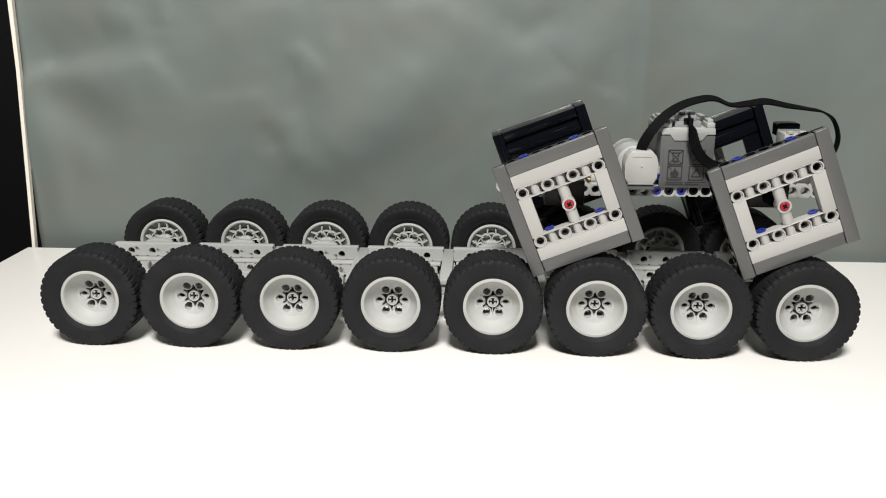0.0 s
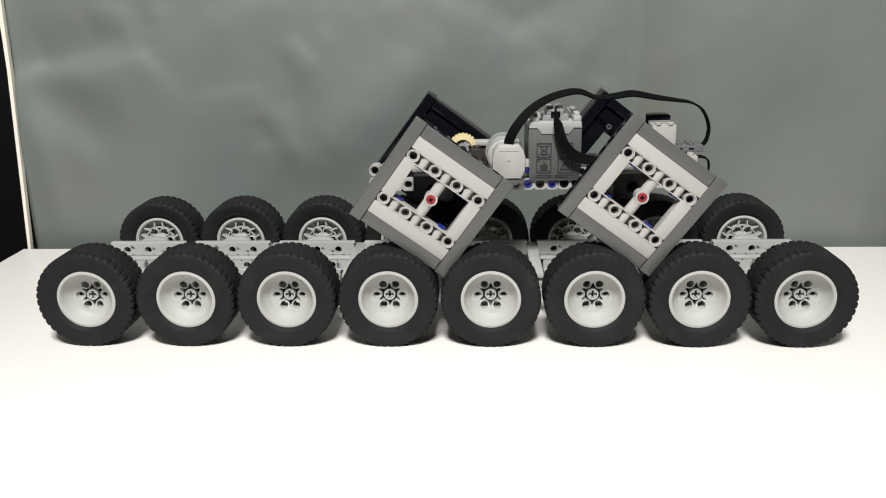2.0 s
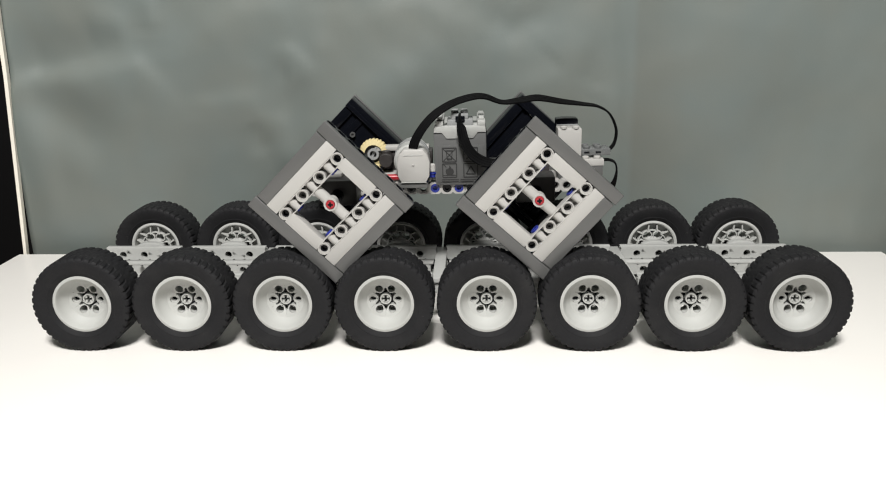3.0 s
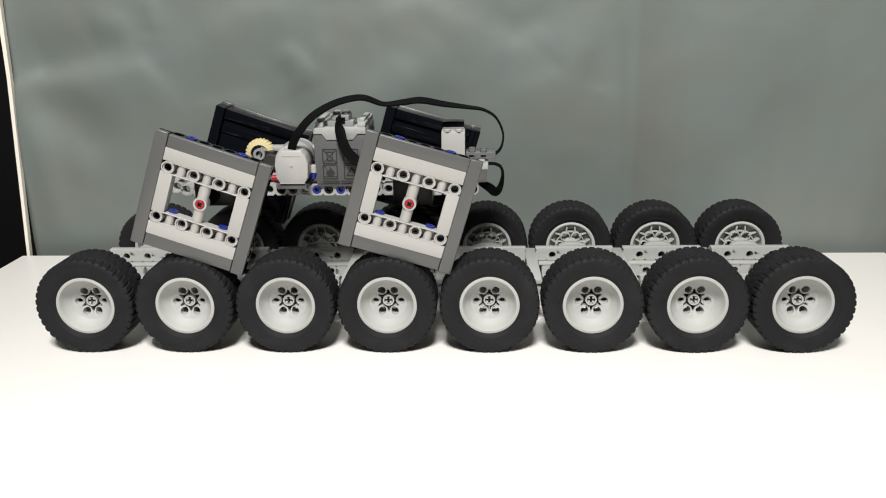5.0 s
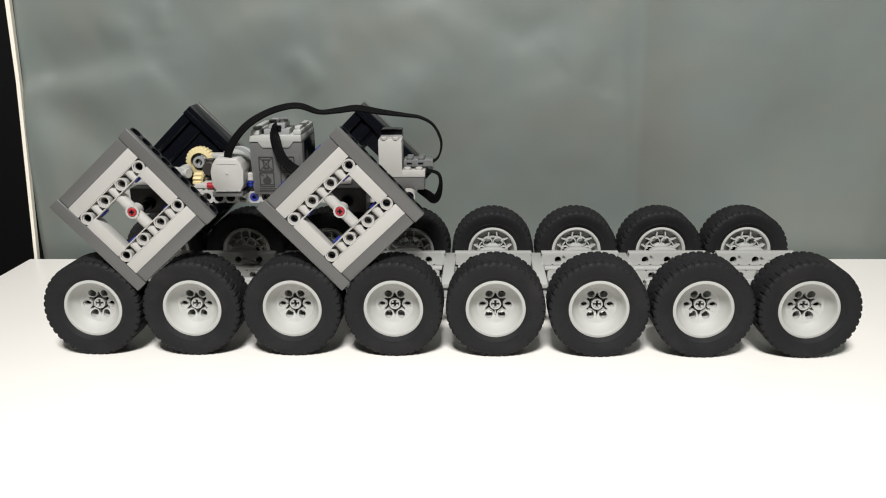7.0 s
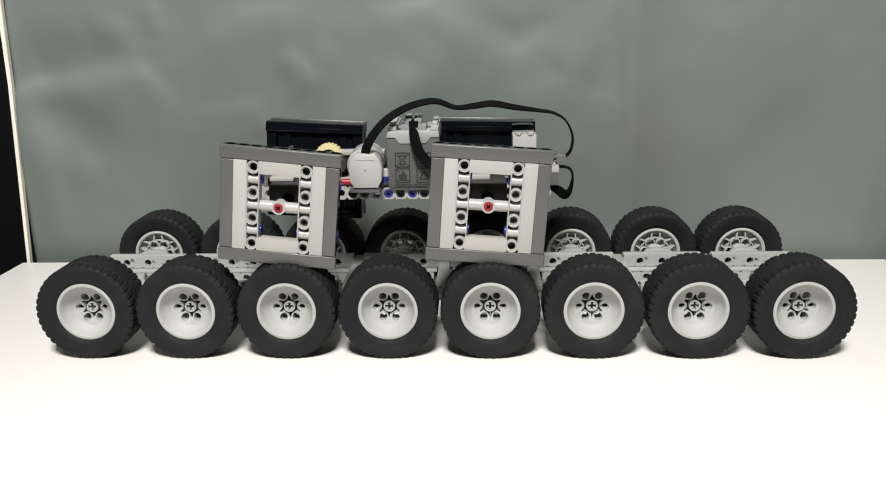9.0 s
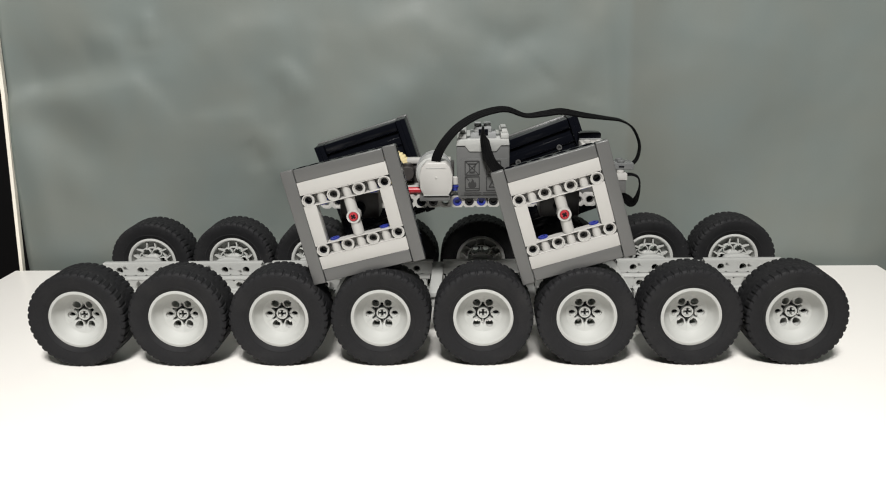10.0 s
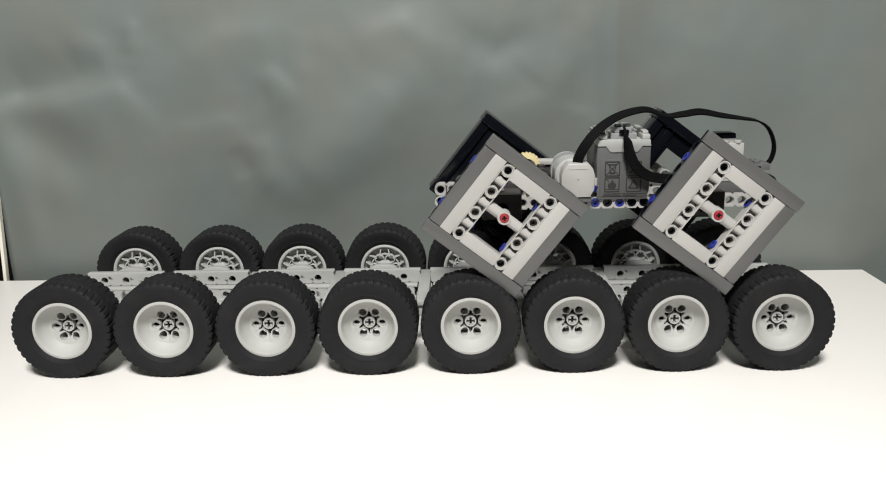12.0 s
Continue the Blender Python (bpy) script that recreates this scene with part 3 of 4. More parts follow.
def square_wheel(m, far, is_open=False):
    """A square wheel as a frame with its panels, near face at y = 0 of its own space."""
    w = part("square_wheel", FRAME, None, vehicle, "square wheel: pale grey open frame edged with dark grey panels" if not far else "square wheel seen from its black inner side", m)
    for a in (0, 180):
        part("panel", PANEL_LONG, None, w, "dark grey smooth edge panel", pose(0, 0, 0, 0, a + 90, 0) @ pose(0, 0, 4 * M))
        part("panel", PANEL_SHORT, None, w, "dark grey smooth edge panel", pose(0, 0, 0, 0, a, 0) @ pose(0, 0, 4 * M))
        part("bar", BAR, None, w, "pale grey smooth bar", pose(0, 0, 0, 0, a, 0) @ pose(0, 0, 3 * M))
        if far:
            part("edge_panel", EDGE_WIDE, None, w, "glossy black edge panel", pose(0, 0, 0, 0, a + 90, 0) @ pose(0, 0, 4 * M))
            part("edge_panel", EDGE_NARROW, None, w, "glossy black edge panel", pose(0, 0, 0, 0, a, 0) @ pose(0, 0, 4 * M))
            continue
        for y in EDGE_ROWS:
            part("edge_beam", EDGE_LONG, None, w, "black beam with pin holes", pose(0, 0, 0, 0, a + 90, 0) @ pose(0, y, 4 * M))
            part("edge_beam", EDGE_SHORT, None, w, "black beam with pin holes", pose(0, 0, 0, 0, a, 0) @ pose(0, y, 4 * M))
        for k in (-2, 2):
            if a == 180:
                part("pin", PIN_SIDE, None, w, "blue pin end", pose(0, 0, 0, 0, a, 0) @ pose(k * M, EDGE_ROWS[0], 4.5 * M + 0.0003))
            part("pin", PIN_SIDE, None, w, "blue pin end", pose(0, 0, 0, 0, a, 0) @ pose(k * M, 0.0062, 1.5 * M - 0.0008, 180))
    for x in (-3, 3):
        for z in (-2, 2):
            part("pin", PIN, None, w, "black friction pin", pose(x * M, 0.0018, z * M))
            part("pin", PIN_DARK, None, w, "brown-grey pin end", pose(x / 3 * M, 0.0030, z * M))
    if far:
        part("inner_plate", INNER_OPEN if is_open else INNER, None, w, "glossy black inner plate with an open middle" if is_open else "glossy black inner plate")
        for z in (-2.6, 2.6):
            part("inner_rib", INNER_RIB, None, w, "", pose(0, 0, z * M))
        for x in (-2, 2) if is_open else (-2, 0.5, 2):
            part("pin", PIN_GREY, None, w, "grey pin end", pose(x * M, 2.5 * M, 2.2 * M))
    # spoke across the opening with its hub and the red axle end
    part("spoke", merge(moved(rod(0.0034, -1.52 * M, 1.52 * M, 20), pose(0, M / 2, 0, 90)), ring_tube(0.0030, 0.0042, 0.0002, M, 24)), white_grey, w, "pale grey round spoke")
    end = part("axle_end", rod(0.00275, -0.0004, 0.006, 24), red_plastic, w, "red axle end in the middle of the wheel")
    # A solid black cross paints the dark of the hollow axle hole.
    part("cross_hole", merge(block(-0.0016, -0.0005, -0.00060, 0.0016, 0.001, 0.00060, 0), block(-0.00060, -0.0005, -0.0016, 0.00060, 0.001, 0.0016, 0)), black_plastic, end, "raised black cross standing in for the shaded axle hole", pose(0, 0, 0, 0, 45, 0))
    return w


Y_SQ, Y_FAR = 0.0065, 0.1505
square_wheels = []
for x in (-PITCH, PITCH):
    square_wheels.append((square_wheel(pose(x, Y_SQ, 0), False), x, False))
    square_wheels.append((square_wheel(pose(x, Y_FAR, 0, 0, 0, 180), True, x > 0), x, True))


# body: long beams, battery box, motor, gear train, receiver, cables
def ribbon(points, width, thick, steps=8, strands=1):
    """A flat cable swept through points; its flat side lies along y, and it may twist by the fourth number (degrees)."""
    pts = [Vector(p[:3]) for p in points]
    tw = [p[3] if len(p) > 3 else 0 for p in points]
    line = []
    n = len(pts)
    for k in range(n - 1):
        a, b, c, d = pts[max(k - 1, 0)], pts[k], pts[k + 1], pts[min(k + 2, n - 1)]
        for s in range(steps + (k == n - 2)):
            u = s / steps
            line.append((0.5 * (2 * b + (c - a) * u + (2 * a - 5 * b + 4 * c - d) * u * u + (3 * b - a - 3 * c + d) * u ** 3), tw[k] + (tw[k + 1] - tw[k]) * u))
    bm = bmesh.new()
    w2 = width / 2
    prof = []
    for s in range(strands):           # scalloped section, one bulge per wire
        c = -w2 + width * (s + 0.5) / strands
        prof += [(c - width / strands * 0.5, thick * 0.36), (c - width / strands * 0.22, thick * 0.5), (c + width / strands * 0.22, thick * 0.5)]
    prof += [(w2, thick * 0.36)]
    prof = prof + [(a, -b) for a, b in reversed(prof)]
    rings = []
    for k, (p, t) in enumerate(line):
        tan = (line[min(k + 1, len(line) - 1)][0] - line[max(k - 1, 0)][0]).normalized()
        side = Vector((0, 1, 0)) - tan * tan.y
        side.normalize()
        side = Matrix.Rotation(radians(t), 3, tan) @ side
        up = tan.cross(side)
        rings.append([bm.verts.new(p + side * a + up * b) for a, b in prof])
    for a, b in zip(rings, rings[1:]):
        for k in range(len(prof)):
            j = (k + 1) % len(prof)
            bm.faces.new((a[k], a[j], b[j], b[k]))
    bm.faces.new(rings[0])
    bm.faces.new(rings[-1][::-1])
    return bm


def at(x, y, z):
    return pose(x / 1000, y / 1000, z / 1000)


def mmblock(x0, y0, z0, x1, y1, z1, bevel=0.4):
    return block(x0 / 1000, y0 / 1000, z0 / 1000, x1 / 1000, y1 / 1000, z1 / 1000, bevel / 1000)


Y_BEAM = 0.058
part("long_beam", beam(25, 0, M, -11 * M), white_grey, vehicle, "pale grey long beam with pin holes", pose(-0.0015, Y_BEAM, -0.0014))
part("long_beam", beam(19, 0, M, -6 * M), white_grey, vehicle, "pale grey long beam with pin holes", pose(-0.0015, 0.0925, -0.0014))
SHORT = mesh_of(beam(2, 0, M, 0), "short_beam", white_grey, 35)
for z in (0.0007, 0.0087):
    part("short_beam", SHORT, None, vehicle, "", pose(-0.1036, Y_BEAM, z))
    part("pin", PIN, None, vehicle, "black friction pin", pose(-0.1036, Y_BEAM + 0.001, z))
BEAM9 = mesh_of(beam(9, 0, M, -4 * M), "upper_beam", dark_grey, 35)
part("upper_beam", BEAM9, None, vehicle, "", pose(-0.058, 0.0925, M - 0.0012))
part("upper_beam", BEAM9, None, vehicle, "", pose(0.0625, 0.0925, M - 0.0012))
for k, me in ((0, PIN_BLUE), (1, PIN), (2, PIN_BLUE), (3, PIN), (4, PIN), (-1, None), (-2, PIN), (-3, PIN), (13, PIN)):
    if me:
        part("pin", me, None, vehicle, "", pose(-0.0015 + k * M, Y_BEAM - 0.0002, -0.0014))
part("blue_pin_stub", merge(rod(0.0024, 0, 0.0036, 14), ring_tube(0.0024, 0.0030, 0.0025, 0.0035, 16)), blue_plastic, vehicle, "", at(-3.0, 57.5, 6.4) @ pose(0, 0, 0, 90))
part("end_stub", rod(0.0026, 0, 0.005, 14), white_grey, vehicle, "", at(-3.0, 57.5, 7.4) @ pose(0, 0, 0, 90) @ pose(0, 0.003, 0))

# cross axles, bushes and dark gear housings at both axles
for x in (-PITCH, PITCH):
    part("axle", rod(0.0023, 0.008, 0.150, 16), black_plastic, vehicle, "black axle", pose(x, 0, 0))
    part("bush", ring_tube(0.0024, 0.0042, 0.0275, 0.0355, 20), black_plastic, vehicle, "", pose(x, 0, 0))
    part("gear_housing", merge(mmblock(-12.5, 36, -7.0, 12.5, 57.5, 9.5, 0.8), mmblock(-11.5, 66, -7.5, 11.5, 92, 11.5, 0.8)), housing_brown, vehicle, "brown-grey gear housing round the axle", pose(x, 0, 0))
    part("bearing_block", mmblock(-7.8, 46, 9.7, 7.8, 57.5, 12.4, 0.5), white_grey, vehicle, "", pose(x - 0.006, 0, 0))

# battery box
bx = part("battery_box", prism([(-0.0005, 0.0010), (0.0315, 0.0010), (0.0330, 0.0080), (0.0330, 0.0358), (-0.0015, 0.0358), (-0.0015, 0.0080)], 0.0560, 0.1020, 0.0005), label_grey, vehicle, "grey battery box with a printed warning label")
part("cover", prism([(-0.0015, 0.0361), (0.0040, 0.0361), (0.0070, 0.0322), (0.0245, 0.0322), (0.0275, 0.0361), (0.0330, 0.0361), (0.0325, 0.0402), (-0.0010, 0.0402)], 0.0553, 0.1025, 0.0003), light_grey, bx, "pale grey cover with a chamfered front")
for x in (-0.2, 27.4):
    part("clip", merge(mmblock(x, 57, 40.2, x + 5.2, 101, 43.4, 0.6), mmblock(x + 0.8, 60, 43.3, x + 4.4, 92, 45.4, 0.4)), light_grey, bx)
part("side_window", mmblock(33.05, 62, 7, 33.6, 99, 36, 0.2), black_plastic, bx, "dark side panel")
label_plate = part("label_plate", mmblock(0.6, 55.55, 3.0, 31.2, 56.05, 27.6, 0.2), label_grey, bx, "grey printed label")


def stroke(x0, z0, x1, z1, w=0.55, y0=55.30, y1=55.56):
    a = Vector((x0, 0, z0)); b = Vector((x1, 0, z1))
    d = (b - a).normalized(); nrm = Vector((-d.z, 0, d.x)) * w / 2
    q = [a - nrm, b - nrm, b + nrm, a + nrm]
    return prism([(p.x / 1000, p.z / 1000) for p in q], y0 / 1000, y1 / 1000)


def icon(name, cx, cz, lines, size=4.6):
    bm = bmesh.new()
    s = size
    for l in ((-s, -s, s, -s), (s, -s, s, s), (s, s, -s, s), (-s, s, -s, -s)):
        merge(bm, stroke(cx + l[0], cz + l[1], cx + l[2], cz + l[3], 0.7))
    for l in lines:
        merge(bm, stroke(cx + l[0], cz + l[1], cx + l[2], cz + l[3], l[4] if len(l) > 4 else 0.5))
    return part(name, bm, ink, label_plate, "black printed pictogram")


cross = [(-4.2, -4.2, 4.2, 4.2), (-4.2, 4.2, 4.2, -4.2)]
icon("pictogram", 8.6, 21.4, cross + [(-2.6, 2.8, 2.6, 2.8, 0.8), (-2.0, 2.4, -1.4, -2.6), (2.0, 2.4, 1.4, -2.6), (-1.8, -2.8, 1.8, -2.8, 1.2)])
icon("pictogram", 8.6, 11.0, [(-4.2, -3.2, 4.2, -3.2, 0.5), (-4.2, 4.2, -2.2, 2.2)])
FLAME = [(-1.6, -2.9), (1.6, -2.9), (2.7, -1.5), (2.6, 0.2), (1.7, 1.5), (1.5, 0.6), (0.9, 2.2), (-0.4, 3.6), (-0.3, 2.0), (-1.4, 0.7), (-1.7, 1.5), (-2.7, 0.0), (-2.6, -1.7)]
part("flame", prism([((8.6 + x) / 1000, (11.0 + z) / 1000) for x, z in FLAME], 0.05530, 0.05556), ink, label_plate, "black printed flame")
icon("pictogram", 22.6, 11.0, [(-3.0, -2.4, 3.0, -2.4, 0.8), (3.0, -2.4, 0, 2.8, 0.8), (0, 2.8, -3.0, -2.4, 0.8)])
icon("pictogram", 22.6, 21.4, [(-3.0, -3, 3.0, 3, 0.8), (-2, 2.5, 2, 2.5, 0.7)])
for z, x1 in ((4.9, 29.5), (3.7, 24.5)):
    part("print_line", merge(stroke(3.2, z, 14.5, z, 0.5), stroke(15.6, z, x1, z, 0.5)), ink, label_plate)

plug = part("plug", merge(mmblock(7.5, 60, 40.0, 24.5, 78, 44.0, 0.5), mmblock(10.0, 61, 44.0, 21.5, 77, 47.6, 0.6)), chrome_grey, vehicle, "grey cable plug on top of the battery box")
for px in (12.6, 18.8):
    part("stud", stud(px / 1000, 0.066, 0.0475), chrome_grey, plug)
    part("stud", stud(px / 1000, 0.0735, 0.0475), chrome_grey, plug)
part("plug_mouth", mmblock(13.0, 59.3, 42.2, 19.2, 62, 46.2, 0.5), black_plastic, plug)
part("battery_cable", ribbon([(0.0162, 0.0600, 0.0450, 0), (0.0163, 0.0545, 0.0440, 10), (0.0168, 0.0510, 0.0400, 50), (0.0182, 0.0500, 0.0330, 75), (0.0215, 0.0495, 0.0255, 75), (0.0275, 0.0500, 0.0195, 65), (0.0360, 0.0515, 0.0160, 55), (0.0500, 0.0560, 0.0140, 45)], 0.0066, 0.0016, 8, 4), cable_black, vehicle, "black four-wire ribbon cable")

# motor
cap = [(-10.4, -5.0), (-7.8, -9.5), (7.8, -9.5), (10.4, -5.0), (10.9, 4.0), (9.4, 9.0), (6.4, 12.4), (-6.4, 12.4), (-9.4, 9.0), (-10.9, 4.0)]
motor = part("motor", prism([(x / 1000, z / 1000) for x, z in cap], 0, 0.0135, 0.0009), white_grey, vehicle, "pale grey motor with a black ribbon cable", at(-14.8, 45.0, 14.6))
part("motor_body", lathe([(0, 0.012), (0.0098, 0.012), (0.0112, 0.0135), (0.0112, 0.030), (0.0100, 0.0315), (0.0100, 0.0355), (0.0112, 0.036), (0.0112, 0.044), (0.0080, 0.046), (0, 0.046)], 36), light_grey, motor, "grey ribbed motor barrel", at(-2.5, 0, 2.5))
part("motor_ring", ring_tube(0.0105, 0.0121, 0.0315, 0.0352, 36), chrome_grey, motor, "silvery ring round the barrel", at(-2.5, 0, 2.5))
part("seam", merge(mmblock(-6.2, -0.25, 8.6, 6.2, 0.3, 9.1, 0.1), mmblock(-8.4, -0.2, -9.2, 8.4, 0.3, -8.8, 0.1)), light_grey, motor)
part("nub", rod(0.0008, -0.0005, 0.001, 12), white_grey, motor, "", at(0, 0, 2.6))
part("foot", mmblock(-11, 1, -13.0, 9, 30, -9.6, 0.4), dark_grey, motor, "dark grey plate under the motor")
part("motor_cable", ribbon([(-0.0150, 0.0500, 0.0240, 55), (-0.0142, 0.0500, 0.0300, 52), (-0.0092, 0.0510, 0.0390, 45), (-0.0008, 0.0540, 0.0480, 38), (0.0105, 0.0590, 0.0545, 30), (0.0230, 0.0610, 0.0582, 26), (0.0325, 0.0630, 0.0583, 20), (0.0440, 0.0660, 0.0540, 12), (0.0560, 0.0690, 0.0546, 22), (0.0680, 0.0720, 0.0556, 26), (0.0830, 0.0760, 0.0526, 20), (0.0995, 0.0810, 0.0497, 8), (0.1095, 0.0840, 0.0476, 2), (0.1180, 0.0860, 0.0421, 0), (0.1230, 0.0870, 0.0315, 2), (0.1222, 0.0865, 0.0225, 2), (0.1185, 0.0860, 0.0178), (0.1130, 0.0850, 0.0172)], 0.0070, 0.0013, 8, 4), cable_black, vehicle, "black ribbon cable arching from motor to receiver")


def gear_mesh(teeth, r_in, r_out, y0, y1):
    prof = []
    for k in range(teeth):
        for f, r in ((-0.36, r_in), (-0.20, r_out), (0.20, r_out), (0.36, r_in)):
            a = 2 * math.pi * (k + f) / teeth
            prof.append((r * math.cos(a), r * math.sin(a)))
    n = len(prof)
    bm = bmesh.new()
    inner = [(0.64 * r_in * math.cos(2 * math.pi * k / n), 0.64 * r_in * math.sin(2 * math.pi * k / n)) for k in range(n)]
    loops = [[bm.verts.new((x * q, y, z * q)) for x, z in pts] for pts, y, q in ((prof, y0 + 0.0008, 0.93), (prof, y0 + 0.0018, 1), (prof, y1 - 0.0018, 1), (prof, y1 - 0.0008, 0.93), (inner, y1, 1), (inner, y0, 1))]
    for a, b in zip(loops, loops[1:] + loops[:1]):
        for k in range(n):
            j = (k + 1) % n
            bm.faces.new((a[k], a[j], b[j], b[k]))
    return bm


gear = part("gear", gear_mesh(24, 0.0097, 0.0102, -0.004, 0.004), tan_plastic, vehicle, "tan toothed gear", at(-44.8, 87.0, 18.2))
# The gear's hollow middle gets its darkness from an added disc.
part("gear_web", rod(0.0063, -0.0015, 0.0015, 24), housing_brown, gear, "dark disc added to darken the gear's hollow middle")
part("gear_hub", merge(ring_tube(0.0024, 0.0040, -0.0055, 0.005, 20), moved(block(-0.0009, -0.003, -0.0048, 0.0009, 0.003, 0.0048, 0), pose(0, 0, 0, 0, 30, 0))), chrome_grey, gear, "grey axle bush")
part("gear", gear_mesh(12, 0.0052, 0.0066, -0.0035, 0.0035), tan_plastic, vehicle, "small tan bevel gear", at(-43.0, 74.0, 6.4) @ pose(0, 0, 0, 0, 0, 90))
part("connector", merge(moved(rod(0.0034, -0.010, 0.008, 20), at(0, 0, 0) @ pose(0, 0, 0, 0, 0, 62)), moved(rod(0.0040, -0.006, 0.006, 18), at(4.0, 0, 0.5))), light_grey, vehicle, "grey angled axle connector", at(-57.0, 74.0, 12.8))
part("connector", merge(rod(0.0046, -0.007, 0.007, 20), moved(rod(0.0030, -0.006, 0.006, 18), pose(0, 0, 0, 90))), housing_brown, vehicle, "", at(-35.5, 80.0, 15.0))
part("red_bush", rod(0.0021, -0.005, 0.005, 18), red_plastic, vehicle, "red bush", at(-29.5, 64.0, 5.4) @ pose(0, 0, 0, 0, 0, 90))
part("support_brick", mmblock(-44, 66, 3.0, -27, 92, 6.2, 0.4), white_grey, vehicle)
part("rear_brick", mmblock(-39, 86, 3.5, -4, 100, 19.4, 0.5), housing_brown, vehicle, "dark brown brick behind the motor")
part("rear_arm", mmblock(-44, 84, 19.8, -6, 92, 23.4, 0.8), white_grey, vehicle)

# receiver tower and its bricks
tower = part("receiver", mmblock(80.5, 80, 8.4, 96.2, 95.8, 33.8, 0.4), white_grey, vehicle, "pale grey receiver tower with a black dome")
part("dome", prism([(0.0808, 0.0300), (0.0808, 0.0375)] + [(0.0882 + 0.0074 * math.cos(math.pi * (1 - k / 12)), 0.0375 + 0.0012 * math.sin(math.pi * k / 12) ** 0.4) for k in range(13)] + [(0.0956, 0.0375), (0.0956, 0.0300)], 0.0960, 0.1060, 0.0004), black_plastic, tower, "glossy black rounded window")
part("dome_seam", mmblock(80.9, 95.6, 33.8, 95.5, 96.2, 34.7, 0.2), chrome_grey, tower, "shiny seam under the window")
for x in (84.3, 92.3):
    part("stud", rod(0.0024, 0, 0.002, 16), white_grey, tower, "", at(x, 81.6, 34.6) @ pose(0, 0, 0, 90) @ pose(0, -0.001, 0))
foot = part("receiver_base", mmblock(96.0, 80, 8.4, 111.6, 95.8, 12.8, 0.3), white_grey, vehicle, "pale grey plate")
part("base_brick", mmblock(81, 80.4, -0.4, 111.0, 95.5, 8.2, 0.3), dark_grey, vehicle, "grey brick under the receiver")
for x in (99.6, 107.4):
    for y in (84.0, 92.0):
        part("stud", stud(x / 1000, y / 1000, 0.0127), white_grey, foot)
plate = part("plug", mmblock(96.6, 86.0, 14.4, 116.8, 102.0, 18.8, 0.4), clear_dark, vehicle, "grey cable plug with studs")
for x in (100.9, 108.7):
    for y in (90.0, 98.0):
        part("stud", stud(x / 1000, y / 1000, 0.0187), clear_dark, plate)
    part("slot", mmblock(x - 2.0, 85.7, 16.0, x + 1.6, 86.4, 17.2, 0.1), black_plastic, plate)
part("receiver_cable", ribbon([(0.1120, 0.0880, 0.0110), (0.1165, 0.0880, 0.0108), (0.1205, 0.0885, 0.0085, 4), (0.1218, 0.0890, 0.0030, 12), (0.1203, 0.0890, -0.0050, 35), (0.1170, 0.0890, -0.0090, 70), (0.1130, 0.0890, -0.0060, 70), (0.1060, 0.0900, -0.0020, 40)], 0.0066, 0.0012, 8, 4), cable_black, vehicle, "black ribbon cable looping under the receiver")

for ob in vehicle.children:
    if ob.name.split(".")[0] in ("receiver", "receiver_base", "base_brick", "receiver_cable") or ob == plate:
        ob.matrix_basis = pose(0.0010, -0.0105, 0.0010) @ ob.matrix_basis

# the body hangs a little below the line of the axles
for ob in vehicle.children:
    if not ob.name.startswith("square_wheel"):
        ob.matrix_basis = pose(0, 0, -0.0011) @ ob.matrix_basis


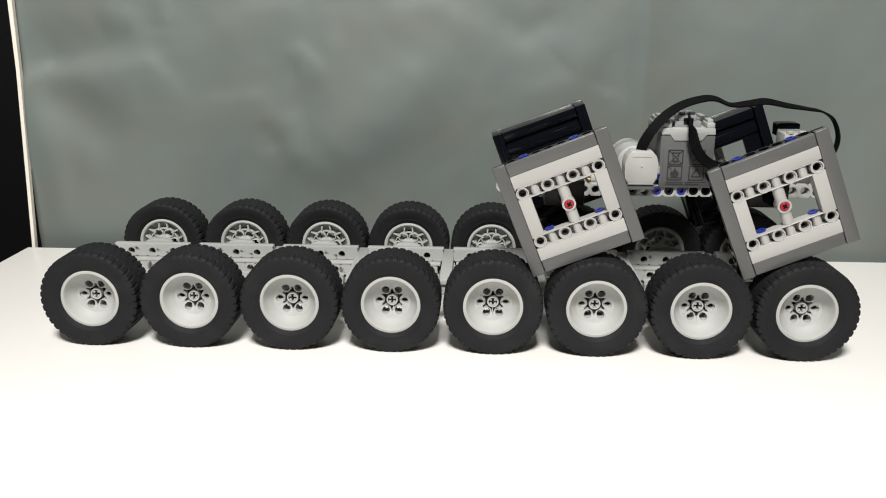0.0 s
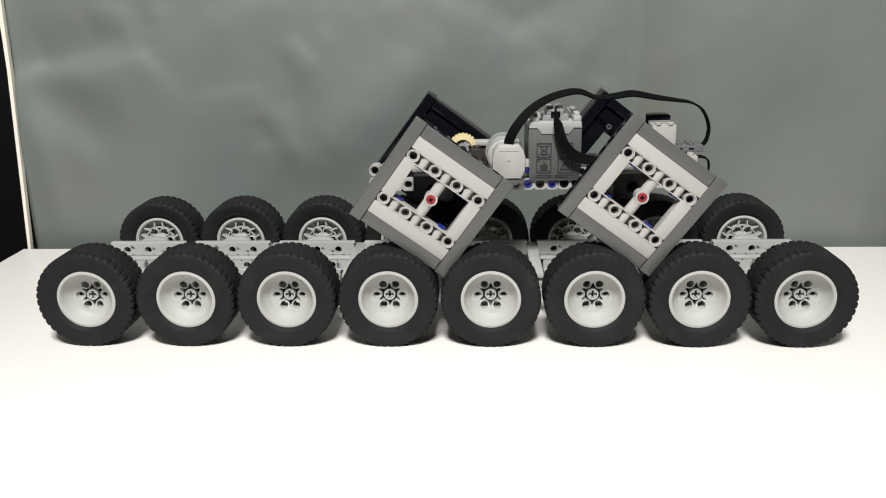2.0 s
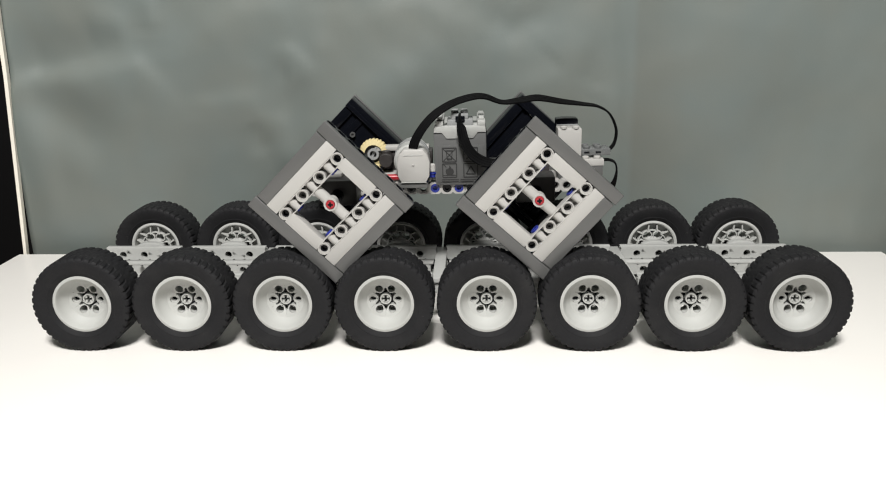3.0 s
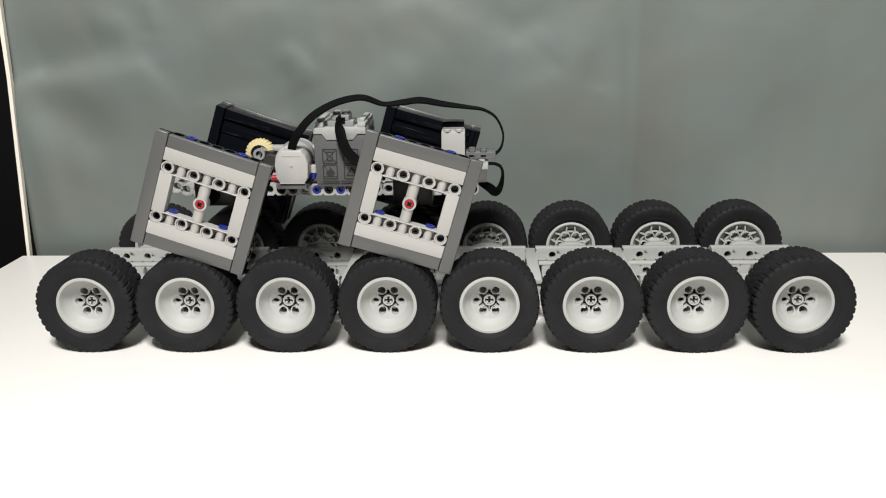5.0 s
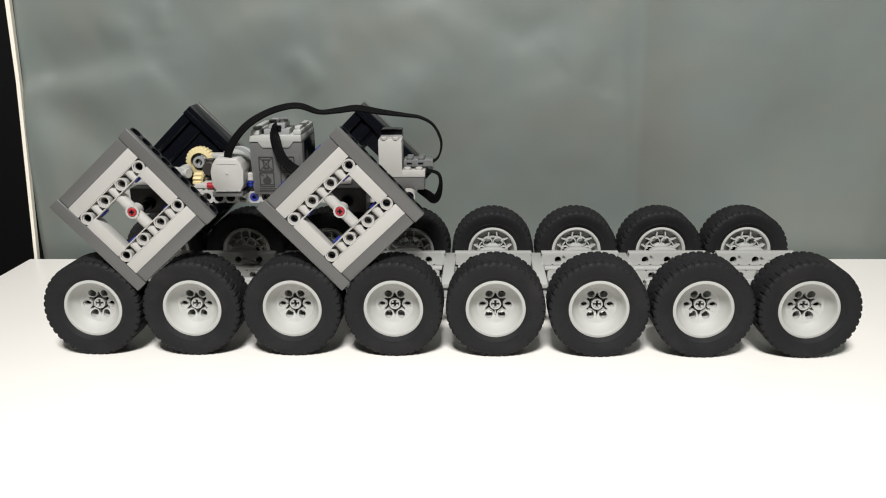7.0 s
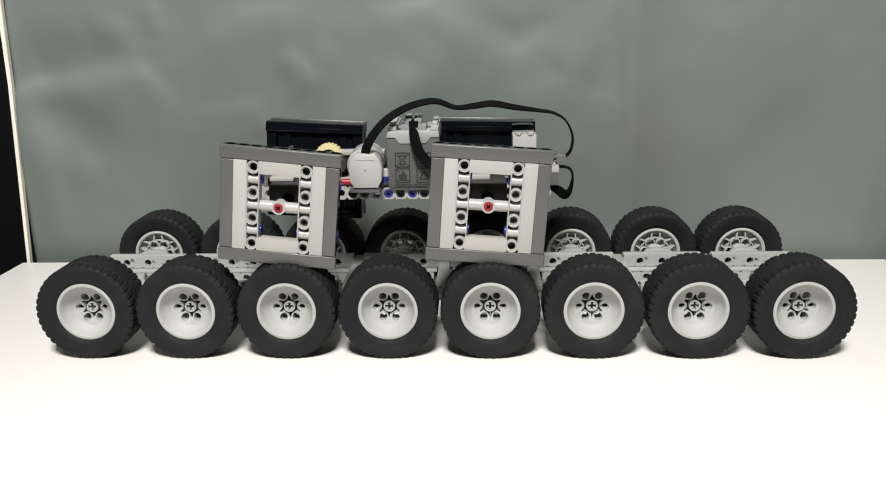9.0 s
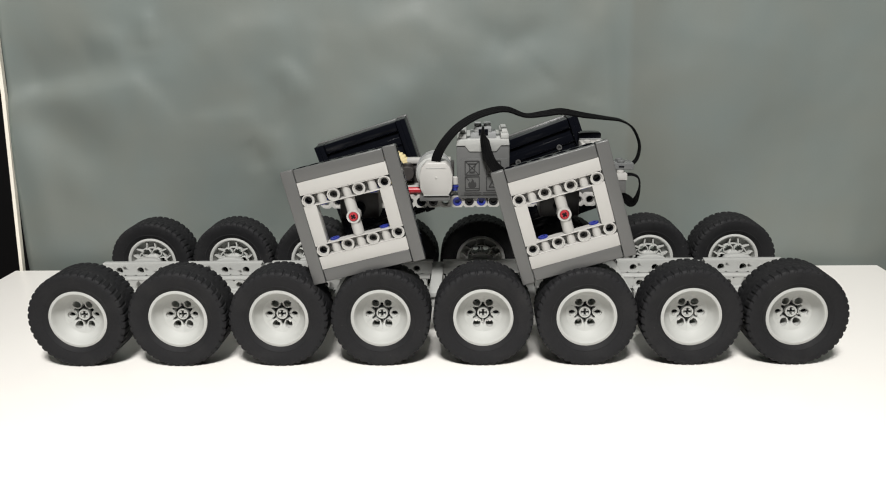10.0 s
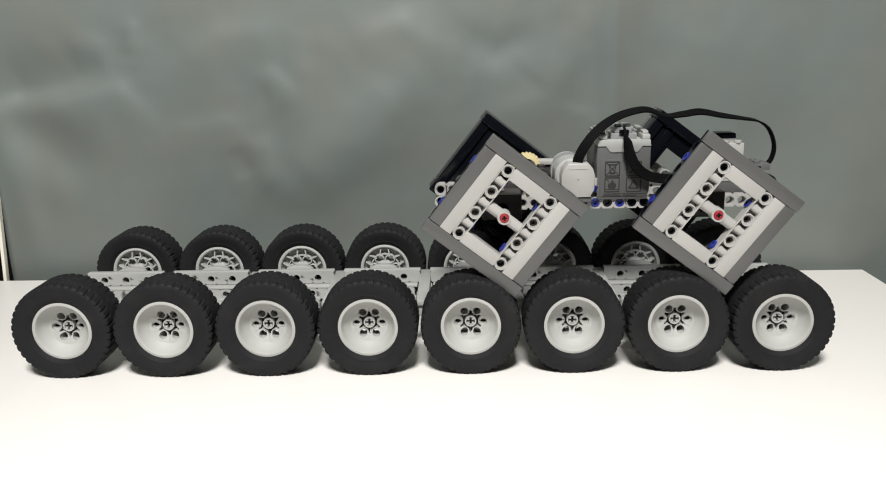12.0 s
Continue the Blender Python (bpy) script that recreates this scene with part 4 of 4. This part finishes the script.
# ---- what moves ----
# seconds, place of the vehicle, its tilt and yaw, turn of the left and right square wheels (counter-clockwise seen from the near side)
DRIVE = [
    (0, 0.1406, 0.0001, 0.0965, -0.33, -0.10, -158.5, -157.6),
    (0.2, 0.1406, 0.0004, 0.0965, -0.33, -0.07, -158.5, -157.6),
    (0.5, 0.1302, 0.0010, 0.0953, -0.22, 0.01, -142.0, -140.2),
    (0.7, 0.1219, 0.0014, 0.0948, -0.62, 0.07, -127.0, -126.0),
    (1, 0.1073, 0.0020, 0.0966, -0.36, 0.18, -103.4, -103.5),
    (1.5, 0.0758, 0.0025, 0.0980, -0.10, 0.32, -54.7, -57.6),
    (1.7, 0.0610, 0.0027, 0.0934, -0.30, 0.35, -40.3, -38.3),
    (2, 0.0594, 0.0028, 0.0933, -0.20, 0.41, -36.2, -36.9),
    (2.5, 0.0379, 0.0026, 0.0966, -0.37, 0.52, -3.5, -2.2),
    (2.7, 0.0260, 0.0026, 0.0983, -0.33, 0.52, 13.7, 15.9),
    (3, 0.0002, 0.0027, 0.0939, -0.67, 0.47, 44.6, 47.5),
    (3.2, -0.0019, 0.0029, 0.0927, -0.14, 0.42, 48.6, 49.2),
    (3.85, -0.0261, 0.0005, 0.0968, -0.05, 0.35, 86.0, 87.5),
    (4.07, -0.0380, -0.0008, 0.0981, 0.05, 0.30, 104.0, 105.5),
    (4.5, -0.0636, -0.0028, 0.0940, 0.20, 0.20, 136.0, 138.0),
    (4.8, -0.0720, -0.0036, 0.0954, 0.34, 0.16, 148.6, 150.3),
    (5, -0.0804, -0.0042, 0.0961, 0.29, 0.23, 161.0, 163.8),
    (5.5, -0.1061, -0.0068, 0.0994, -0.14, 0.49, 200.9, 203.4),
    (5.7, -0.1266, -0.0073, 0.0967, -0.31, 0.56, 223.5, 227.2),
    (6, -0.1316, -0.0076, 0.0944, 0.42, 0.60, 230.9, 231.1),
    (6.5, -0.1306, -0.0074, 0.0947, 0.34, 0.62, 229.9, 230.1),
    (7, -0.1266, -0.0068, 0.0943, 0.08, 0.62, 221.9, 223.2),
    (7.2, -0.1187, -0.0066, 0.0951, 0.12, 0.61, 208.5, 212.1),
    (7.7, -0.0940, -0.0052, 0.0977, 0.05, 0.50, 170.0, 172.5),
    (8.15, -0.0605, -0.0035, 0.0938, 0.02, 0.35, 127.0, 129.0),
    (8.38, -0.0590, -0.0030, 0.0937, 0.00, 0.30, 125.5, 127.5),
    (8.8, -0.0403, -0.0022, 0.0972, -0.03, 0.22, 97.2, 99.4),
    (9, -0.0332, -0.0024, 0.0970, -0.02, 0.18, 84.0, 85.8),
    (9.2, -0.0241, -0.0026, 0.0979, -0.11, 0.13, 67.5, 70.5),
    (9.5, 0.0045, -0.0027, 0.0937, -0.06, 0.07, 35.9, 36.1),
    (9.7, 0.0048, -0.0025, 0.0934, -0.09, 0.04, 35.2, 36.5),
    (10, 0.0173, -0.0020, 0.0956, -0.05, 0.07, 13.3, 15.8),
    (10.5, 0.0403, -0.0018, 0.0984, -0.05, 0.23, -21.9, -19.2),
    (10.7, 0.0554, -0.0019, 0.0979, 0.01, 0.26, -38.7, -37.5),
    (11, 0.0675, -0.0019, 0.0938, -0.04, 0.23, -53.4, -52.6),
    (11.5, 0.0882, -0.0021, 0.0976, -0.09, -0.01, -87.2, -85.2),
    (12, 0.1169, -0.0025, 0.0989, -0.03, -0.30, -128.1, -126.8),
]


# the far wheels lag a few degrees behind on their long axles
LAG_T = (0, 0.5, 0.7, 1, 2, 3, 5, 6, 7, 9, 9.5, 10.5, 11, 11.5, 12)
LAG = (-1, 4, 2, -2, -1, 0, 0, 2, 2, 3, 4, 4, 2, 0, 0)


def motions():
    walk(vehicle, [(t, pose(x, y, z, 0, tilt, yaw)) for t, x, y, z, tilt, yaw, al, ar in DRIVE])
    for ob, x, far in square_wheels:
        rows = []
        for t, vx, vy, vz, tilt, yaw, al, ar in DRIVE:
            a = (al if x < 0 else ar) + (float(np.interp(t, LAG_T, LAG)) if far else 0)
            rows.append((t, pose(x, Y_FAR, 0, 0, 0, 180) @ pose(0, 0, 0, 0, a, 0) if far else pose(x, Y_SQ, 0, 0, -a, 0)))
        walk(ob, rows)


motions()
